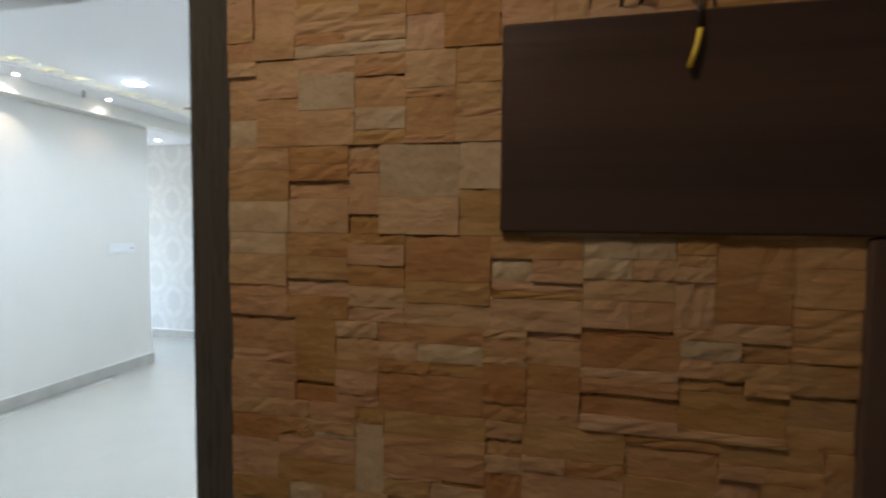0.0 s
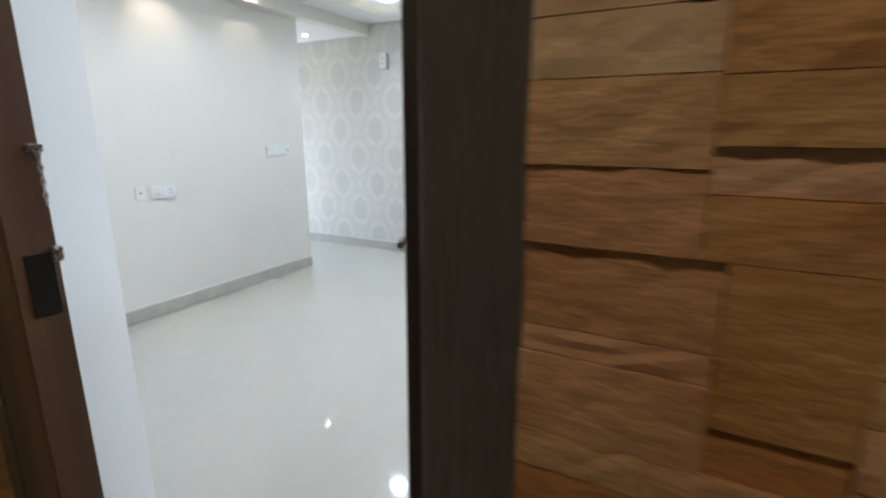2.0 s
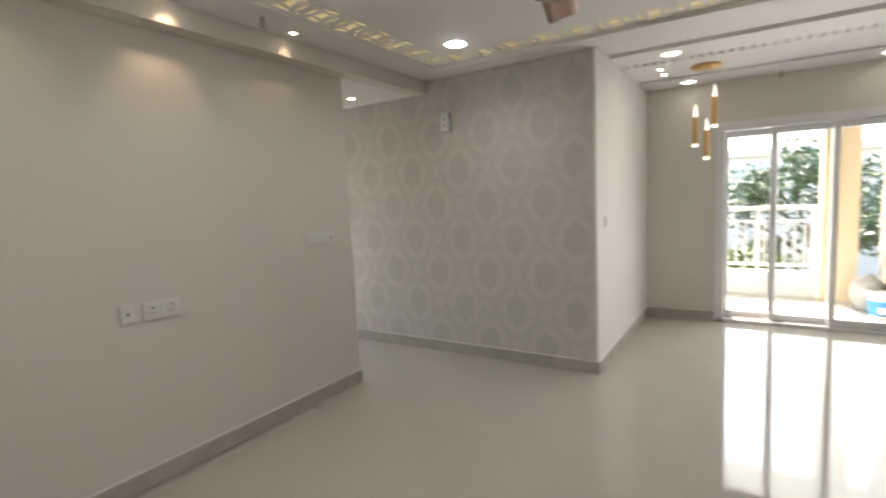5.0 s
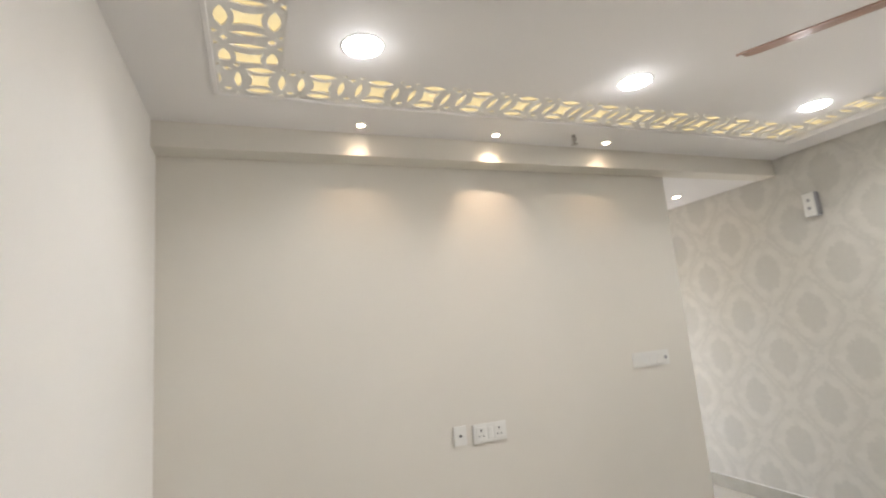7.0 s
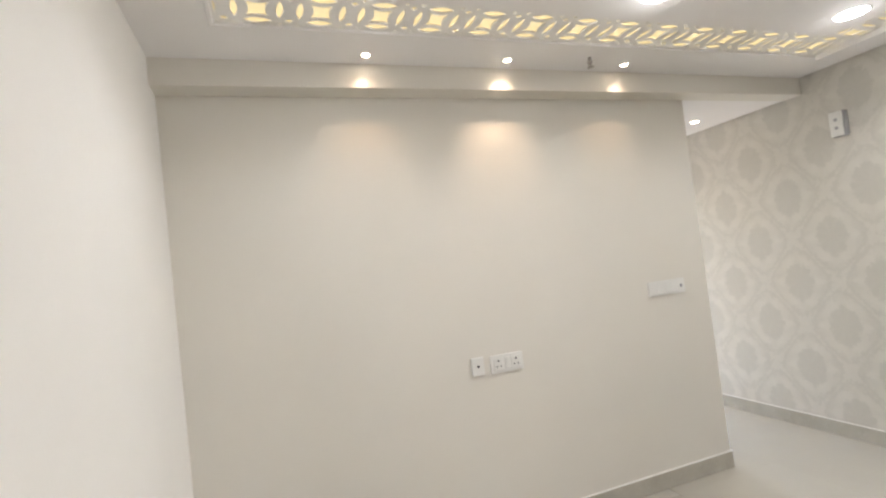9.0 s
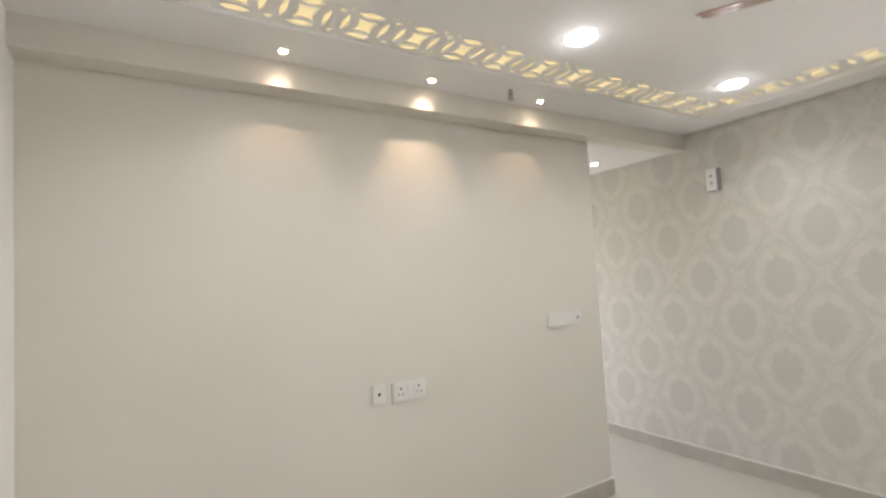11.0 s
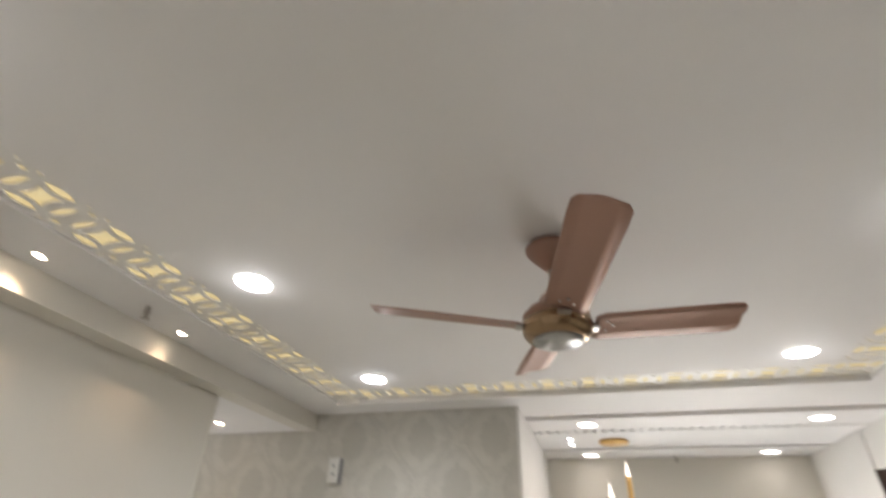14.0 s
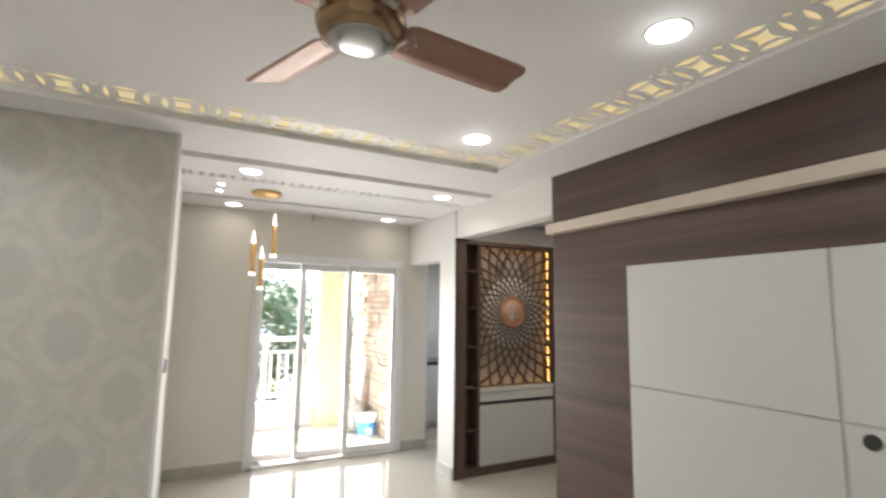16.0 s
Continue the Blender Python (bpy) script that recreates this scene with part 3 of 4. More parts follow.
for y0, y1 in PY:
    for z0, z1 in ((0.495, 1.186), (1.194, 1.888)):
        t = thing("tv_wall_panel", "glossy white laminate panel on the walnut wall", "wall panel", None, "white television wall panels")
        p = part("panel", box(XP, y0, z0, XT - 0.012, y1, z1, 0.003), GLOSS, t)
        if (y0, z0) == (-3.215, 0.495):
            g = part("cable_grommet", lathe([(0.030, 0), (0.030, 0.004), (0.025, 0.006), (0.021, 0.003)], 28), BLACK, t, "black cable grommet", m=pose(XP - 0.0005, -2.262, 1.135, 0, -90, 0))
part("panel_backing", box(XP + 0.006, -4.14, 0.50, XT - 0.013, -1.13, 1.88), GREYL, tvw)

# ---------------- prayer cabinet ----------------
cab = thing("prayer_cabinet", "walnut prayer cabinet with backlit pierced screen and white drawers", "cabinet")
CY, CX0, CX1 = 1.06, 4.19, 5.50
JA, JB, JZ0, JZ1 = 4.487, 5.43, 0.84, 2.285
part("side_panel", box(4.216, CY, 0, 4.31, 1.40, 2.325, 0.003), WOODV, cab)
part("edge_board", box(CX0, CY - 0.014, 0, 4.312, CY + 0.006, 2.33, 0.003), WOODV, cab)
part("side_panel", box(JB, CY, 0, CX1, 1.40, 2.325, 0.003), WOODV, cab)
part("divider", box(4.46, CY, 0, JA, 1.40, 2.285, 0.002), WOODV, cab)
part("top_board", box(4.31, CY, 2.285, JB, 1.40, 2.325, 0.002), WOODX, cab)
part("shelf_back", box(4.31, 1.19, 0.085, 4.46, 1.20, 2.285), WOODV, cab)
for z in (0.42, 0.83, 1.23, 1.62, 2.0):
    part("shelf", box(4.31, CY + 0.012, z, 4.46, 1.189, z + 0.018, 0.002), WOODX, cab)
part("plinth", box(4.31, CY + 0.004, 0, JB, 1.36, 0.085), WOODX, cab)
part("worktop", box(JA, CY - 0.004, 0.79, JB, 1.36, 0.838, 0.003), GLOSS, cab, "white worktop")
part("drawer", box(JA + 0.003, CY, 0.70, JB - 0.003, 1.30, 0.786, 0.003), GLOSS, cab, "white drawer front")
# black strip draws the shade in the gap below the drawer
part("shadow_line", box(JA, CY + 0.03, 0.668, JB, 1.30, 0.70), BLACK, cab)
part("cabinet_door", box(JA + 0.003, CY, 0.088, JB - 0.003, 1.30, 0.666, 0.003), GLOSS, cab, "white cabinet door")
part("screen_back", box(JA, CY + 0.13, 0.84, JB, CY + 0.14, 2.285), mat("screen_board", (0.44, 0.385, 0.32), 0.6, vary=0.05, bump=0.02), cab)
scr = thing("pierced_screen", "brown spiral fretwork screen with a copper medallion", "screen")
U, V = 4.915, 1.595
bm = bmesh.new()


def keep_in(x, z, m=0.006):
    return JA + m < x < JB - m and JZ0 + m < z < JZ1 - m


N = 30
for fam in (-1, 1):
    for k in range(N):
        pts = []
        for i in range(90):
            r = 0.155 * (0.93 / 0.155) ** (i / 89)
            th = 2 * math.pi * k / N + fam * 0.62 * math.log(r / 0.155)
            pts.append((U + r * math.cos(th), V + r * math.sin(th), r))
        for (xa, za, ra), (xb, zb, rb) in zip(pts, pts[1:]):
            if not (keep_in(xa, za) and keep_in(xb, zb)):
                continue
            dx, dz = xb - xa, zb - za
            ln = math.hypot(dx, dz)
            nx, nz = -dz / ln, dx / ln
            w = 0.0012 + 0.0175 * ra
            q = [(xa + nx * w, za + nz * w), (xa - nx * w, za - nz * w), (xb - nx * w, zb - nz * w), (xb + nx * w, zb + nz * w)]
            yy = CY + 0.03 + 0.002 * fam
            f = [bm.verts.new((x, yy, z)) for x, z in q]
            g = [bm.verts.new((x, yy + 0.008, z)) for x, z in q]
            bm.faces.new(f)
            for j in range(4):
                bm.faces.new((f[j], g[j], g[(j + 1) % 4], f[(j + 1) % 4]))
part("fretwork", bm, WOODV, scr)
for a in ((JA, JZ0, JA + 0.016, JZ1), (JB - 0.016, JZ0, JB, JZ1), (JA + 0.016, JZ0, JB - 0.016, JZ0 + 0.016), (JA + 0.016, JZ1 - 0.016, JB - 0.016, JZ1)):
    part("screen_frame", box(a[0], CY + 0.022, a[1], a[2], CY + 0.045, a[3], 0.002), WOODV, scr)
part("medallion", lathe([(0.130, 0.002), (0.130, 0.010), (0.002, 0.010)], 48), mat("pale_pink_disc", (0.50, 0.30, 0.21), 0.5, vary=0.08, bump=0.02), scr, "copper pink medallion", m=pose(U, CY + 0.034, V, 90, 0, 0))
part("medallion_ring", lathe([(0.157, 0), (0.157, 0.012), (0.150, 0.018), (0.137, 0.014), (0.131, 0.0)], 48), mat("copper_medallion", (0.60, 0.24, 0.11), 0.4, metal=0.3, vary=0.1, bump=0.03), scr, "copper coloured ring", m=pose(U, CY + 0.034, V, 90, 0, 0))
part("inlay_disc", lathe([(0.36, 0.0), (0.36, 0.006), (0.002, 0.006)], 64), mat("white_inlay", (0.72, 0.69, 0.62), 0.5, vary=0.05, bump=0.02), scr, "white inlay behind the middle cells", m=pose(U, CY + 0.047, V, 90, 0, 0))
PALE = mat("pale_relief", (0.58, 0.46, 0.36), 0.5, vary=0.06, bump=0.02)
bm = tube([(-0.05, 0, 0.055), (-0.015, 0, 0.07), (0.0, 0, 0.04), (-0.03, 0, 0.01), (0.0, 0, -0.005), (0.008, 0, -0.04), (-0.03, 0, -0.065), (-0.065, 0, -0.04)], 0.009, 8)
tube([(-0.005, 0, 0.0), (0.03, 0, 0.015), (0.06, 0, -0.01), (0.05, 0, -0.045), (0.025, 0, -0.04)], 0.008, 8, bm)
tube([(0.01, 0, 0.065), (0.04, 0, 0.05), (0.075, 0, 0.07)], 0.006, 8, bm)
part("relief", bm, PALE, scr, "pale raised curl", m=pose(U, CY + 0.022, V))
# amber strips round the inside edge of the lightbox
for a in ((JA + 0.001, 0.85, JA + 0.008, 2.27), (JB - 0.008, 0.85, JB - 0.001, 2.27), (JA + 0.03, 0.841, JB - 0.03, 0.848), (JA + 0.03, 2.276, JB - 0.03, 2.283)):
    part("light_strip", box(a[0], CY + 0.07, a[1], a[2], CY + 0.078, a[3]), glow("amber_strip", (1.0, 0.50, 0.12), AMBER_W), cab, "amber light strip")
# unseen fitting and lamp, added to brighten the prayer alcove
t = thing("ceiling_downlight", "unseen alcove spotlight added to light the cabinet", "downlight", pose(4.85, 0.55, 2.6))
part("diffuser", lathe([(0.045, 0), (0.045, -0.006), (0.01, -0.008)], 24), LED, t)
lamp("lamp", (4.85, 0.55, 2.57), 0.42, (1, 0.92, 0.8), 0.08)

# ---------------- sliding door ----------------
sd = thing("sliding_door", "white three-panel sliding balcony door with clear glass", "sliding door")
yf = YD - 0.03
part("frame_head", box(DL, yf, DH - 0.06, DR, YD + 0.17, DH, 0.003), UPVC, sd)
part("frame_jamb", box(DL, yf, 0, DL + 0.055, YD + 0.17, DH - 0.06, 0.003), UPVC, sd)
part("frame_jamb", box(DR - 0.055, yf, 0, DR, YD + 0.17, DH - 0.06, 0.003), UPVC, sd)
part("sill_track", box(DL, yf, 0, DR, YD + 0.17, 0.035, 0.003), UPVC, sd)
for y in (0.03, 0.075, 0.12):
    part("rail", box(DL + 0.055, YD + y, 0.035, DR - 0.055, YD + y + 0.006, 0.05), STEEL, sd)
for k, (a, b, y) in enumerate(((2.49, 3.00, 0.11), (2.93, 3.50, 0.055), (3.44, 4.05, 0.0))):
    sash = part("sash", box(a, YD + y, 0.04, a + 0.06, YD + y + 0.045, DH - 0.062, 0.004), UPVC, sd)
    for c in ((b - 0.06, 0.04, b, DH - 0.062), (a + 0.06, 0.04, b - 0.06, 0.11), (a + 0.06, DH - 0.13, b - 0.06, DH - 0.062)):
        part("sash_bar", box(c[0], YD + y, c[1], c[2], YD + y + 0.045, c[3], 0.004), UPVC, sash)
    gl = part("pane", box(a + 0.055, YD + y + 0.02, 0.105, b - 0.055, YD + y + 0.025, DH - 0.125), GLASS, sash, "clear glass pane")
    gl.visible_shadow = False
part("pull_handle", box(3.455, YD - 0.022, 0.98, 3.475, YD + 0.001, 1.12, 0.004), UPVC, sd)
for a in ((DL - 0.03, yf + 0.012, 0, DL, DH), (DR, yf + 0.012, 0, DR + 0.03, DH)):
    tagged(part("trim", box(a[0], a[1], a[2], a[3], YD, a[4] + 0.03, 0.002), UPVC), "white trim beside the sliding door", "trim", kind="structure")
tagged(part("trim", box(DL, yf + 0.012, DH, DR, YD, DH + 0.03, 0.002), UPVC), "white trim above the sliding door", "trim", kind="structure")

# ---------------- pendant ----------------
pen = thing("pendant_light", "three gold tube pendants on a round gold plate", "pendant light", pose(2.394, 1.293, 0))
zc = H
part("ceiling_plate", lathe([(0.125, zc), (0.125, zc - 0.02), (0.118, zc - 0.028), (0.01, zc - 0.03)], 40), GOLD, pen)
ACR = glow("lit_acrylic", (1.0, 0.93, 0.8), 0.25, (0.9, 0.88, 0.82))
for x, y, z in ((0.003, 0.10, 1.765), (-0.085, -0.01, 1.885), (0.075, -0.05, 2.045)):
    b = part("tube", lathe([(0.017, 0.02), (0.021, 0.024), (0.021, 0.27), (0.019, 0.275)], 24), GOLD, pen, m=pose(x, y, z))
    part("bottom_lens", lathe([(0.024, 0.0), (0.026, 0.004), (0.026, 0.022), (0.02, 0.026)], 24), ACR, b, "lit acrylic lens")
    part("top_cone", lathe([(0.020, 0.275), (0.012, 0.33), (0.005, 0.385), (0.002, 0.39)], 20), ACR, b, "lit acrylic cone")
    part("cable", tube([(0, 0, 0.38), (0, 0, zc - 0.028 - z)], 0.0013, 6), PLASTIC, b)

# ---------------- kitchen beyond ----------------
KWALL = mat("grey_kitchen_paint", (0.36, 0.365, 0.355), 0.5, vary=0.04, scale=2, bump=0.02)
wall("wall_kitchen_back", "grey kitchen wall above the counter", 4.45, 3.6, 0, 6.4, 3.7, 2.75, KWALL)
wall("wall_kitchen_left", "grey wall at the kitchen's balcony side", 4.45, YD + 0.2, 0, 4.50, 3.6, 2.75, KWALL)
# unseen opening, added to hold a fill lamp that brightens the kitchen
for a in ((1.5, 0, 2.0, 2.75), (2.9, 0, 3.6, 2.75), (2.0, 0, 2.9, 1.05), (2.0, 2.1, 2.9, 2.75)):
    wall("wall_kitchen_right", "grey kitchen wall round an added unseen opening", 5.85, a[0], a[1], 5.95, a[2], a[3], KWALL)
kitchen_fill = lamp("fill_in_kitchen", (5.93, 2.45, 1.57), 1.3, DAY, 0.8, (4.6, 3.1, 1.3))
tagged(part("ceiling_kitchen", box(4.36, 1.34, 2.6, 5.95, 3.6, 2.75), CEIL), "white kitchen ceiling", "ceiling", kind="structure")
tagged(part("floor_kitchen", box(4.31, 2.45, -0.12, 6.4, 3.7, -0.002), TILE), "polished cream kitchen floor", "floor", kind="structure")
t = thing("kitchen_counter", "black granite kitchen counter on white cabinets", "kitchen counter")
part("cabinet_body", box(4.51, 3.02, 0.09, 5.84, 3.59, 0.85), GLOSS, t)
part("plinth", box(4.52, 3.06, 0, 5.84, 3.58, 0.09), GREYL, t)
for a, b in ((4.515, 5.03), (5.035, 5.43), (5.435, 5.83)):
    d = part("door", box(a, 3.0, 0.10, b, 3.02, 0.845, 0.003), GLOSS, t)
    part("handle", box(a + 0.14, 2.985, 0.80, b - 0.14, 3.0, 0.812, 0.003), STEEL, d)
part("worktop", box(4.505, 2.98, 0.85, 5.845, 3.595, 0.89, 0.004), mat("black_granite", (0.03, 0.03, 0.032), 0.12, vary=0.3, scale=120, fine=300, bump=0), t, "black granite worktop")

# ---------------- entrance door ----------------
fr = thing("door_frame", "wooden entrance door frame with a shade-darkened jamb", "door frame")
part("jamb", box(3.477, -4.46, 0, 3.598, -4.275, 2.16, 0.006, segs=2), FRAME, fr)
# thin strip that carries the lobby side's shade in its colour
part("jamb_shade_strip", box(3.479, -4.466, 0, 3.599, -4.4605, 2.16, 0.001), FRAMEC, fr, "jamb face darkened for lobby shade")
# added strip, shade-dark, blocks the bright gap beside the hinges
part("gap_strip", box(3.469, -4.335, 0, 3.4775, -4.28, 2.08, 0.002), FRAMED, fr, "dark strip added to close the hinge gap")
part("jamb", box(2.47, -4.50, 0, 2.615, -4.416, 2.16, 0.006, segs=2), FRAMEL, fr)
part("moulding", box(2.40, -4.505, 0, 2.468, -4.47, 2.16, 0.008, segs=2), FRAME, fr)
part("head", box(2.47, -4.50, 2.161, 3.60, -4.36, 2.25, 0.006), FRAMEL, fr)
part("strike_plate", box(2.612, -4.475, 1.08, 2.6185, -4.428, 1.205, 0.001), BLACK, fr, "dark metal strike plate")
part("strike_lip", box(2.612, -4.432, 1.185, 2.632, -4.414, 1.215, 0.003), STEEL, fr)
chain = thing("door_chain", "thin steel door chain hanging on the frame", "chain")
part("chain_mount", box(2.612, -4.44, 1.395, 2.628, -4.415, 1.41, 0.002), STEEL, chain)
ln = bmesh.new()
for k in range(8):
    c = Vector((2.624, -4.424, 1.392 - 0.013 * k))
    ring = [c + Vector(((0.004 * math.cos(a), 0, 0.009 * math.sin(a)) if k % 2 else (0, 0.004 * math.cos(a), 0.009 * math.sin(a)))) for a in [2 * math.pi * j / 10 for j in range(11)]]
    tube(ring, 0.0012, 5, ln)
part("links", ln, STEEL, chain)

HX, HY, LW, LH = 3.418, -4.40, 0.90, 2.07
leafang = math.degrees(math.atan2(0.79, -0.446))
door = thing("door_1", "teak panelled entrance door standing open", "door", pose(HX, HY, 0.008, 0, 0, leafang), kind="structure")
TK = 0.042
for a, b in ((0, 0.125), (0.80, LW)):
    part("stile", box(a, -TK, 0, b, 0, LH, 0.003), TEAK, door)
for a, b in ((0, 0.17), (0.905, 1.03), (1.95, LH)):
    part("rail", box(0.125, -TK, a, 0.80, 0, b, 0.002), TEAK, door)
for a, b in ((0.17, 0.905), (1.03, 1.95)):
    part("mullion", box(0.415, -TK, a, 0.52, 0, b, 0.002), TEAK, door)
for s0, s1 in ((0.125, 0.415), (0.52, 0.80)):
    for z0, z1 in ((0.17, 0.905), (1.03, 1.95)):
        bm = box(s0, -TK + 0.016, z0, s1, -0.016, z1)
        box(s0 + 0.055, -TK + 0.006, z0 + 0.055, s1 - 0.055, -0.006, z1 - 0.055, 0.005, bm=bm)
        part("panel", bm, TEAK, door)
        bm = bmesh.new()
        for off, wd, dp in ((0.0, 0.018, 0.004), (0.018, 0.014, -0.004)):
            a0, a1, b0, b1 = s0 + off, s1 - off, z0 + off, z1 - off
            for yy in ((-0.018, dp), (-TK - dp, -TK + 0.018)):
                box(a0, yy[0], b0, a0 + wd, yy[1], b1, 0.003, bm=bm), box(a1 - wd, yy[0], b0, a1, yy[1], b1, 0.003, bm=bm)
                box(a0 + wd, yy[0], b0, a1 - wd, yy[1], b0 + wd, 0.003, bm=bm), box(a0 + wd, yy[0], b1 - wd, a1 - wd, yy[1], b1, 0.003, bm=bm)
        part("moulding", bm, TEAKD, door, "dark moulding")
part("peephole", lathe([(0.011, 0), (0.011, 0.003), (0.008, 0.005), (0.006, 0.002)], 24), TEAKD, door, "dark brass peephole", m=pose(0.468, 0, 1.487, -90, 0, 0))
# near-black strip paints the unlit edge that faces the lobby
part("hinge_edge_shade", box(-0.003, -TK + 0.001, 0.0, -0.0005, -0.001, LH), FRAMED, door, "hinge edge darkened for lobby shade")
hd = part("lever_plate", box(0.835, 0, 0.955, 0.875, 0.006, 1.205, 0.003), STEEL, door, "steel lever handle plate")
part("lever", tube([(0.855, 0.004, 1.12), (0.855, 0.05, 1.12), (0.84, 0.056, 1.12), (0.745, 0.056, 1.118)], 0.0105, 14), STEEL, hd)
part("keyhole", box(0.851, 0.005, 1.0, 0.859, 0.0075, 1.025, 0.001), BLACK, hd)
hd2 = part("lever_plate", box(0.835, -TK - 0.006, 0.955, 0.875, -TK, 1.205, 0.003), STEEL, door, "steel lever handle plate")
part("lever", tube([(0.855, -TK - 0.004, 1.12), (0.855, -TK - 0.05, 1.12), (0.84, -TK - 0.056, 1.12), (0.745, -TK - 0.056, 1.118)], 0.0105, 14), STEEL, hd2)
part("lock_edge", box(LW - 0.001, -0.032, 1.0, LW + 0.002, -0.010, 1.2, 0.001), STEEL, door)
for z in (0.25, 1.05, 1.85):
    part("hinge", tube([(0.001, -0.036, z), (0.001, -0.036, z + 0.1)], 0.006, 10), STEEL, door)

# ---------------- outer lobby ----------------
wall("wall_lobby_back", "off-white lobby wall opposite the entrance", 0.6, -7.7, 0, 6.4, -7.6, 2.75, PAINT)
wall("wall_lobby_left", "off-white lobby wall at the stair end", 0.5, -7.7, 0, 0.6, -4.44, 2.75, PAINT)
wall("wall_lobby_right", "off-white lobby wall at the far end", 6.4, -7.7, 0, 6.5, -4.44, 2.75, PAINT)
tagged(part("ceiling_lobby", box(0.5, -7.7, 2.75, 6.5, -4.5, 2.85), CEIL), "off-white lobby ceiling", "ceiling", kind="structure")
wall("wall_lobby_beyond", "painted wall of the neighbouring flat", XT + 0.18, -4.44, 0, 6.4, -4.30, 2.75, PAINT)

t = thing("lobby_board", "dark walnut fascia board above the stone cladding", "fascia board")
part("board", box(4.14, -4.538, 1.519, 5.9, -4.45, 1.862, 0.004), BOARD, t)
t = thing("lobby_cladding", "dark walnut upright panel beside the stone cladding", "panel")
part("panel", box(4.679, -4.535, 0, 5.9, -4.45, 1.517, 0.004), WOODV, t)
t = thing("loose_wire", "dark loose wires with a yellow taped end", "wire")
part("wire", tube([(4.432, -4.46, 1.93), (4.44, -4.53, 1.905), (4.435, -4.546, 1.86), (4.437, -4.548, 1.825)], 0.003, 8), BLACK, t)
part("wire_loop", tube([(4.325, -4.50, 1.866), (4.328, -4.545, 1.90), (4.345, -4.55, 1.925), (4.36, -4.545, 1.90), (4.352, -4.50, 1.866)], 0.003, 8), BLACK, t)
part("wire_loop", tube([(4.40, -4.50, 1.92), (4.43, -4.545, 1.885), (4.455, -4.545, 1.875), (4.47, -4.5, 1.866)], 0.003, 8), BLACK, t)
part("taped_end", tube([(4.437, -4.548, 1.828), (4.432, -4.549, 1.80), (4.423, -4.55, 1.772)], 0.0045, 8), mat("yellow_tape", (0.75, 0.55, 0.04), 0.45, vary=0.05, bump=0), t, "yellow taped end")

# ---------------- balcony ----------------
tagged(part("floor_balcony", box(1.2, YD + 0.17, -0.14, 4.6, 4.15, -0.005), mat("balcony_tile", (0.74, 0.72, 0.68), 0.5, vary=0.08, scale=6, bump=0.03)), "pale tiled balcony floor", "floor", kind="structure")
wall("wall_balcony_left", "white painted balcony end wall", 1.1, YD + 0.2, -0.1, 1.2, 4.15, 2.75, PAINT)
kerb = part("balcony_kerb", box(1.2, 3.86, -0.005, 3.5, 4.0, 0.33, 0.006), PAINT)
tagged(kerb, "white painted kerb under the balcony railing", "kerb", kind="structure")
rl = thing("balcony_railing", "white painted steel balcony railing", "railing")
part("top_rail", box(1.2, 3.88, 1.15, 3.5, 3.96, 1.21, 0.006), UPVC, rl)
part("mid_rail", box(1.2, 3.905, 0.985, 3.5, 3.94, 1.02, 0.004), UPVC, rl)
part("bottom_rail", box(1.2, 3.905, 0.40, 3.5, 3.94, 0.435, 0.004), UPVC, rl)
for k in range(21):
    part("baluster", box(1.26 + 0.11 * k, 3.911, 0.435, 1.29 + 0.11 * k, 3.934, 0.985), UPVC, rl)
for x in (1.28, 2.05, 2.82, 3.42):
    part("post", box(x, 3.89, 0.33, x + 0.055, 3.945, 1.15, 0.004), UPVC, rl)
OCHRE = mat("ochre_wall_paint", (0.84, 0.68, 0.47), 0.6, vary=0.05, scale=2, bump=0.04)
col = part("balcony_column", box(3.52, 3.75, -0.1, 3.88, 4.15, 2.75, 0.008), OCHRE)
tagged(col, "ochre painted concrete balcony column", "column", kind="structure")
wall("wall_balcony_right", "balcony side wall under rough stone cladding", 4.20, YD + 0.2, -0.1, 4.33, 4.15, 2.75, PAINT)
tagged(part("ceiling_balcony", box(1.1, 3.7, 2.62, 4.6, 4.2, 2.75), PAINT), "white painted balcony soffit edge", "ceiling", kind="structure")

bk = thing("paint_bucket", "white and blue plastic paint bucket with a lid", "bucket", pose(3.985, 2.96, -0.005))
part("bucket_body", lathe([(0.10, 0), (0.108, 0.004), (0.124, 0.24), (0.13, 0.242), (0.13, 0.262), (0.122, 0.264)], 36), PLASTIC, bk)
part("wrap_label", lathe([(0.1105, 0.035), (0.1225, 0.195), (0.1215, 0.2)], 36), mat("blue_print", (0.02, 0.22, 0.55), 0.4, vary=0.1, bump=0), bk, "blue printed wrap")
part("label_square", box(-0.045, -0.1225, 0.06, 0.02, -0.116, 0.13), PLASTIC, bk)
part("lid", lathe([(0.134, 0.258), (0.136, 0.27), (0.13, 0.283), (0.118, 0.285), (0.112, 0.278), (0.002, 0.278)], 36), PLASTIC, bk, "white lid")
part("wire_handle", tube([(0.132 * math.cos(a), -0.132 * abs(math.sin(a)) * 0.5 - 0.02, 0.245 - 0.09 * math.sin(a)) for a in [math.pi * k / 14 for k in range(15)]], 0.003, 6), STEEL, bk)
sk = thing("cloth_sack", "grey-white tied cloth sack on balcony floor", "sack", pose(3.93, 3.36, -0.005))
bm = bmesh.new()
bmesh.ops.create_icosphere(bm, subdivisions=4, radius=1)
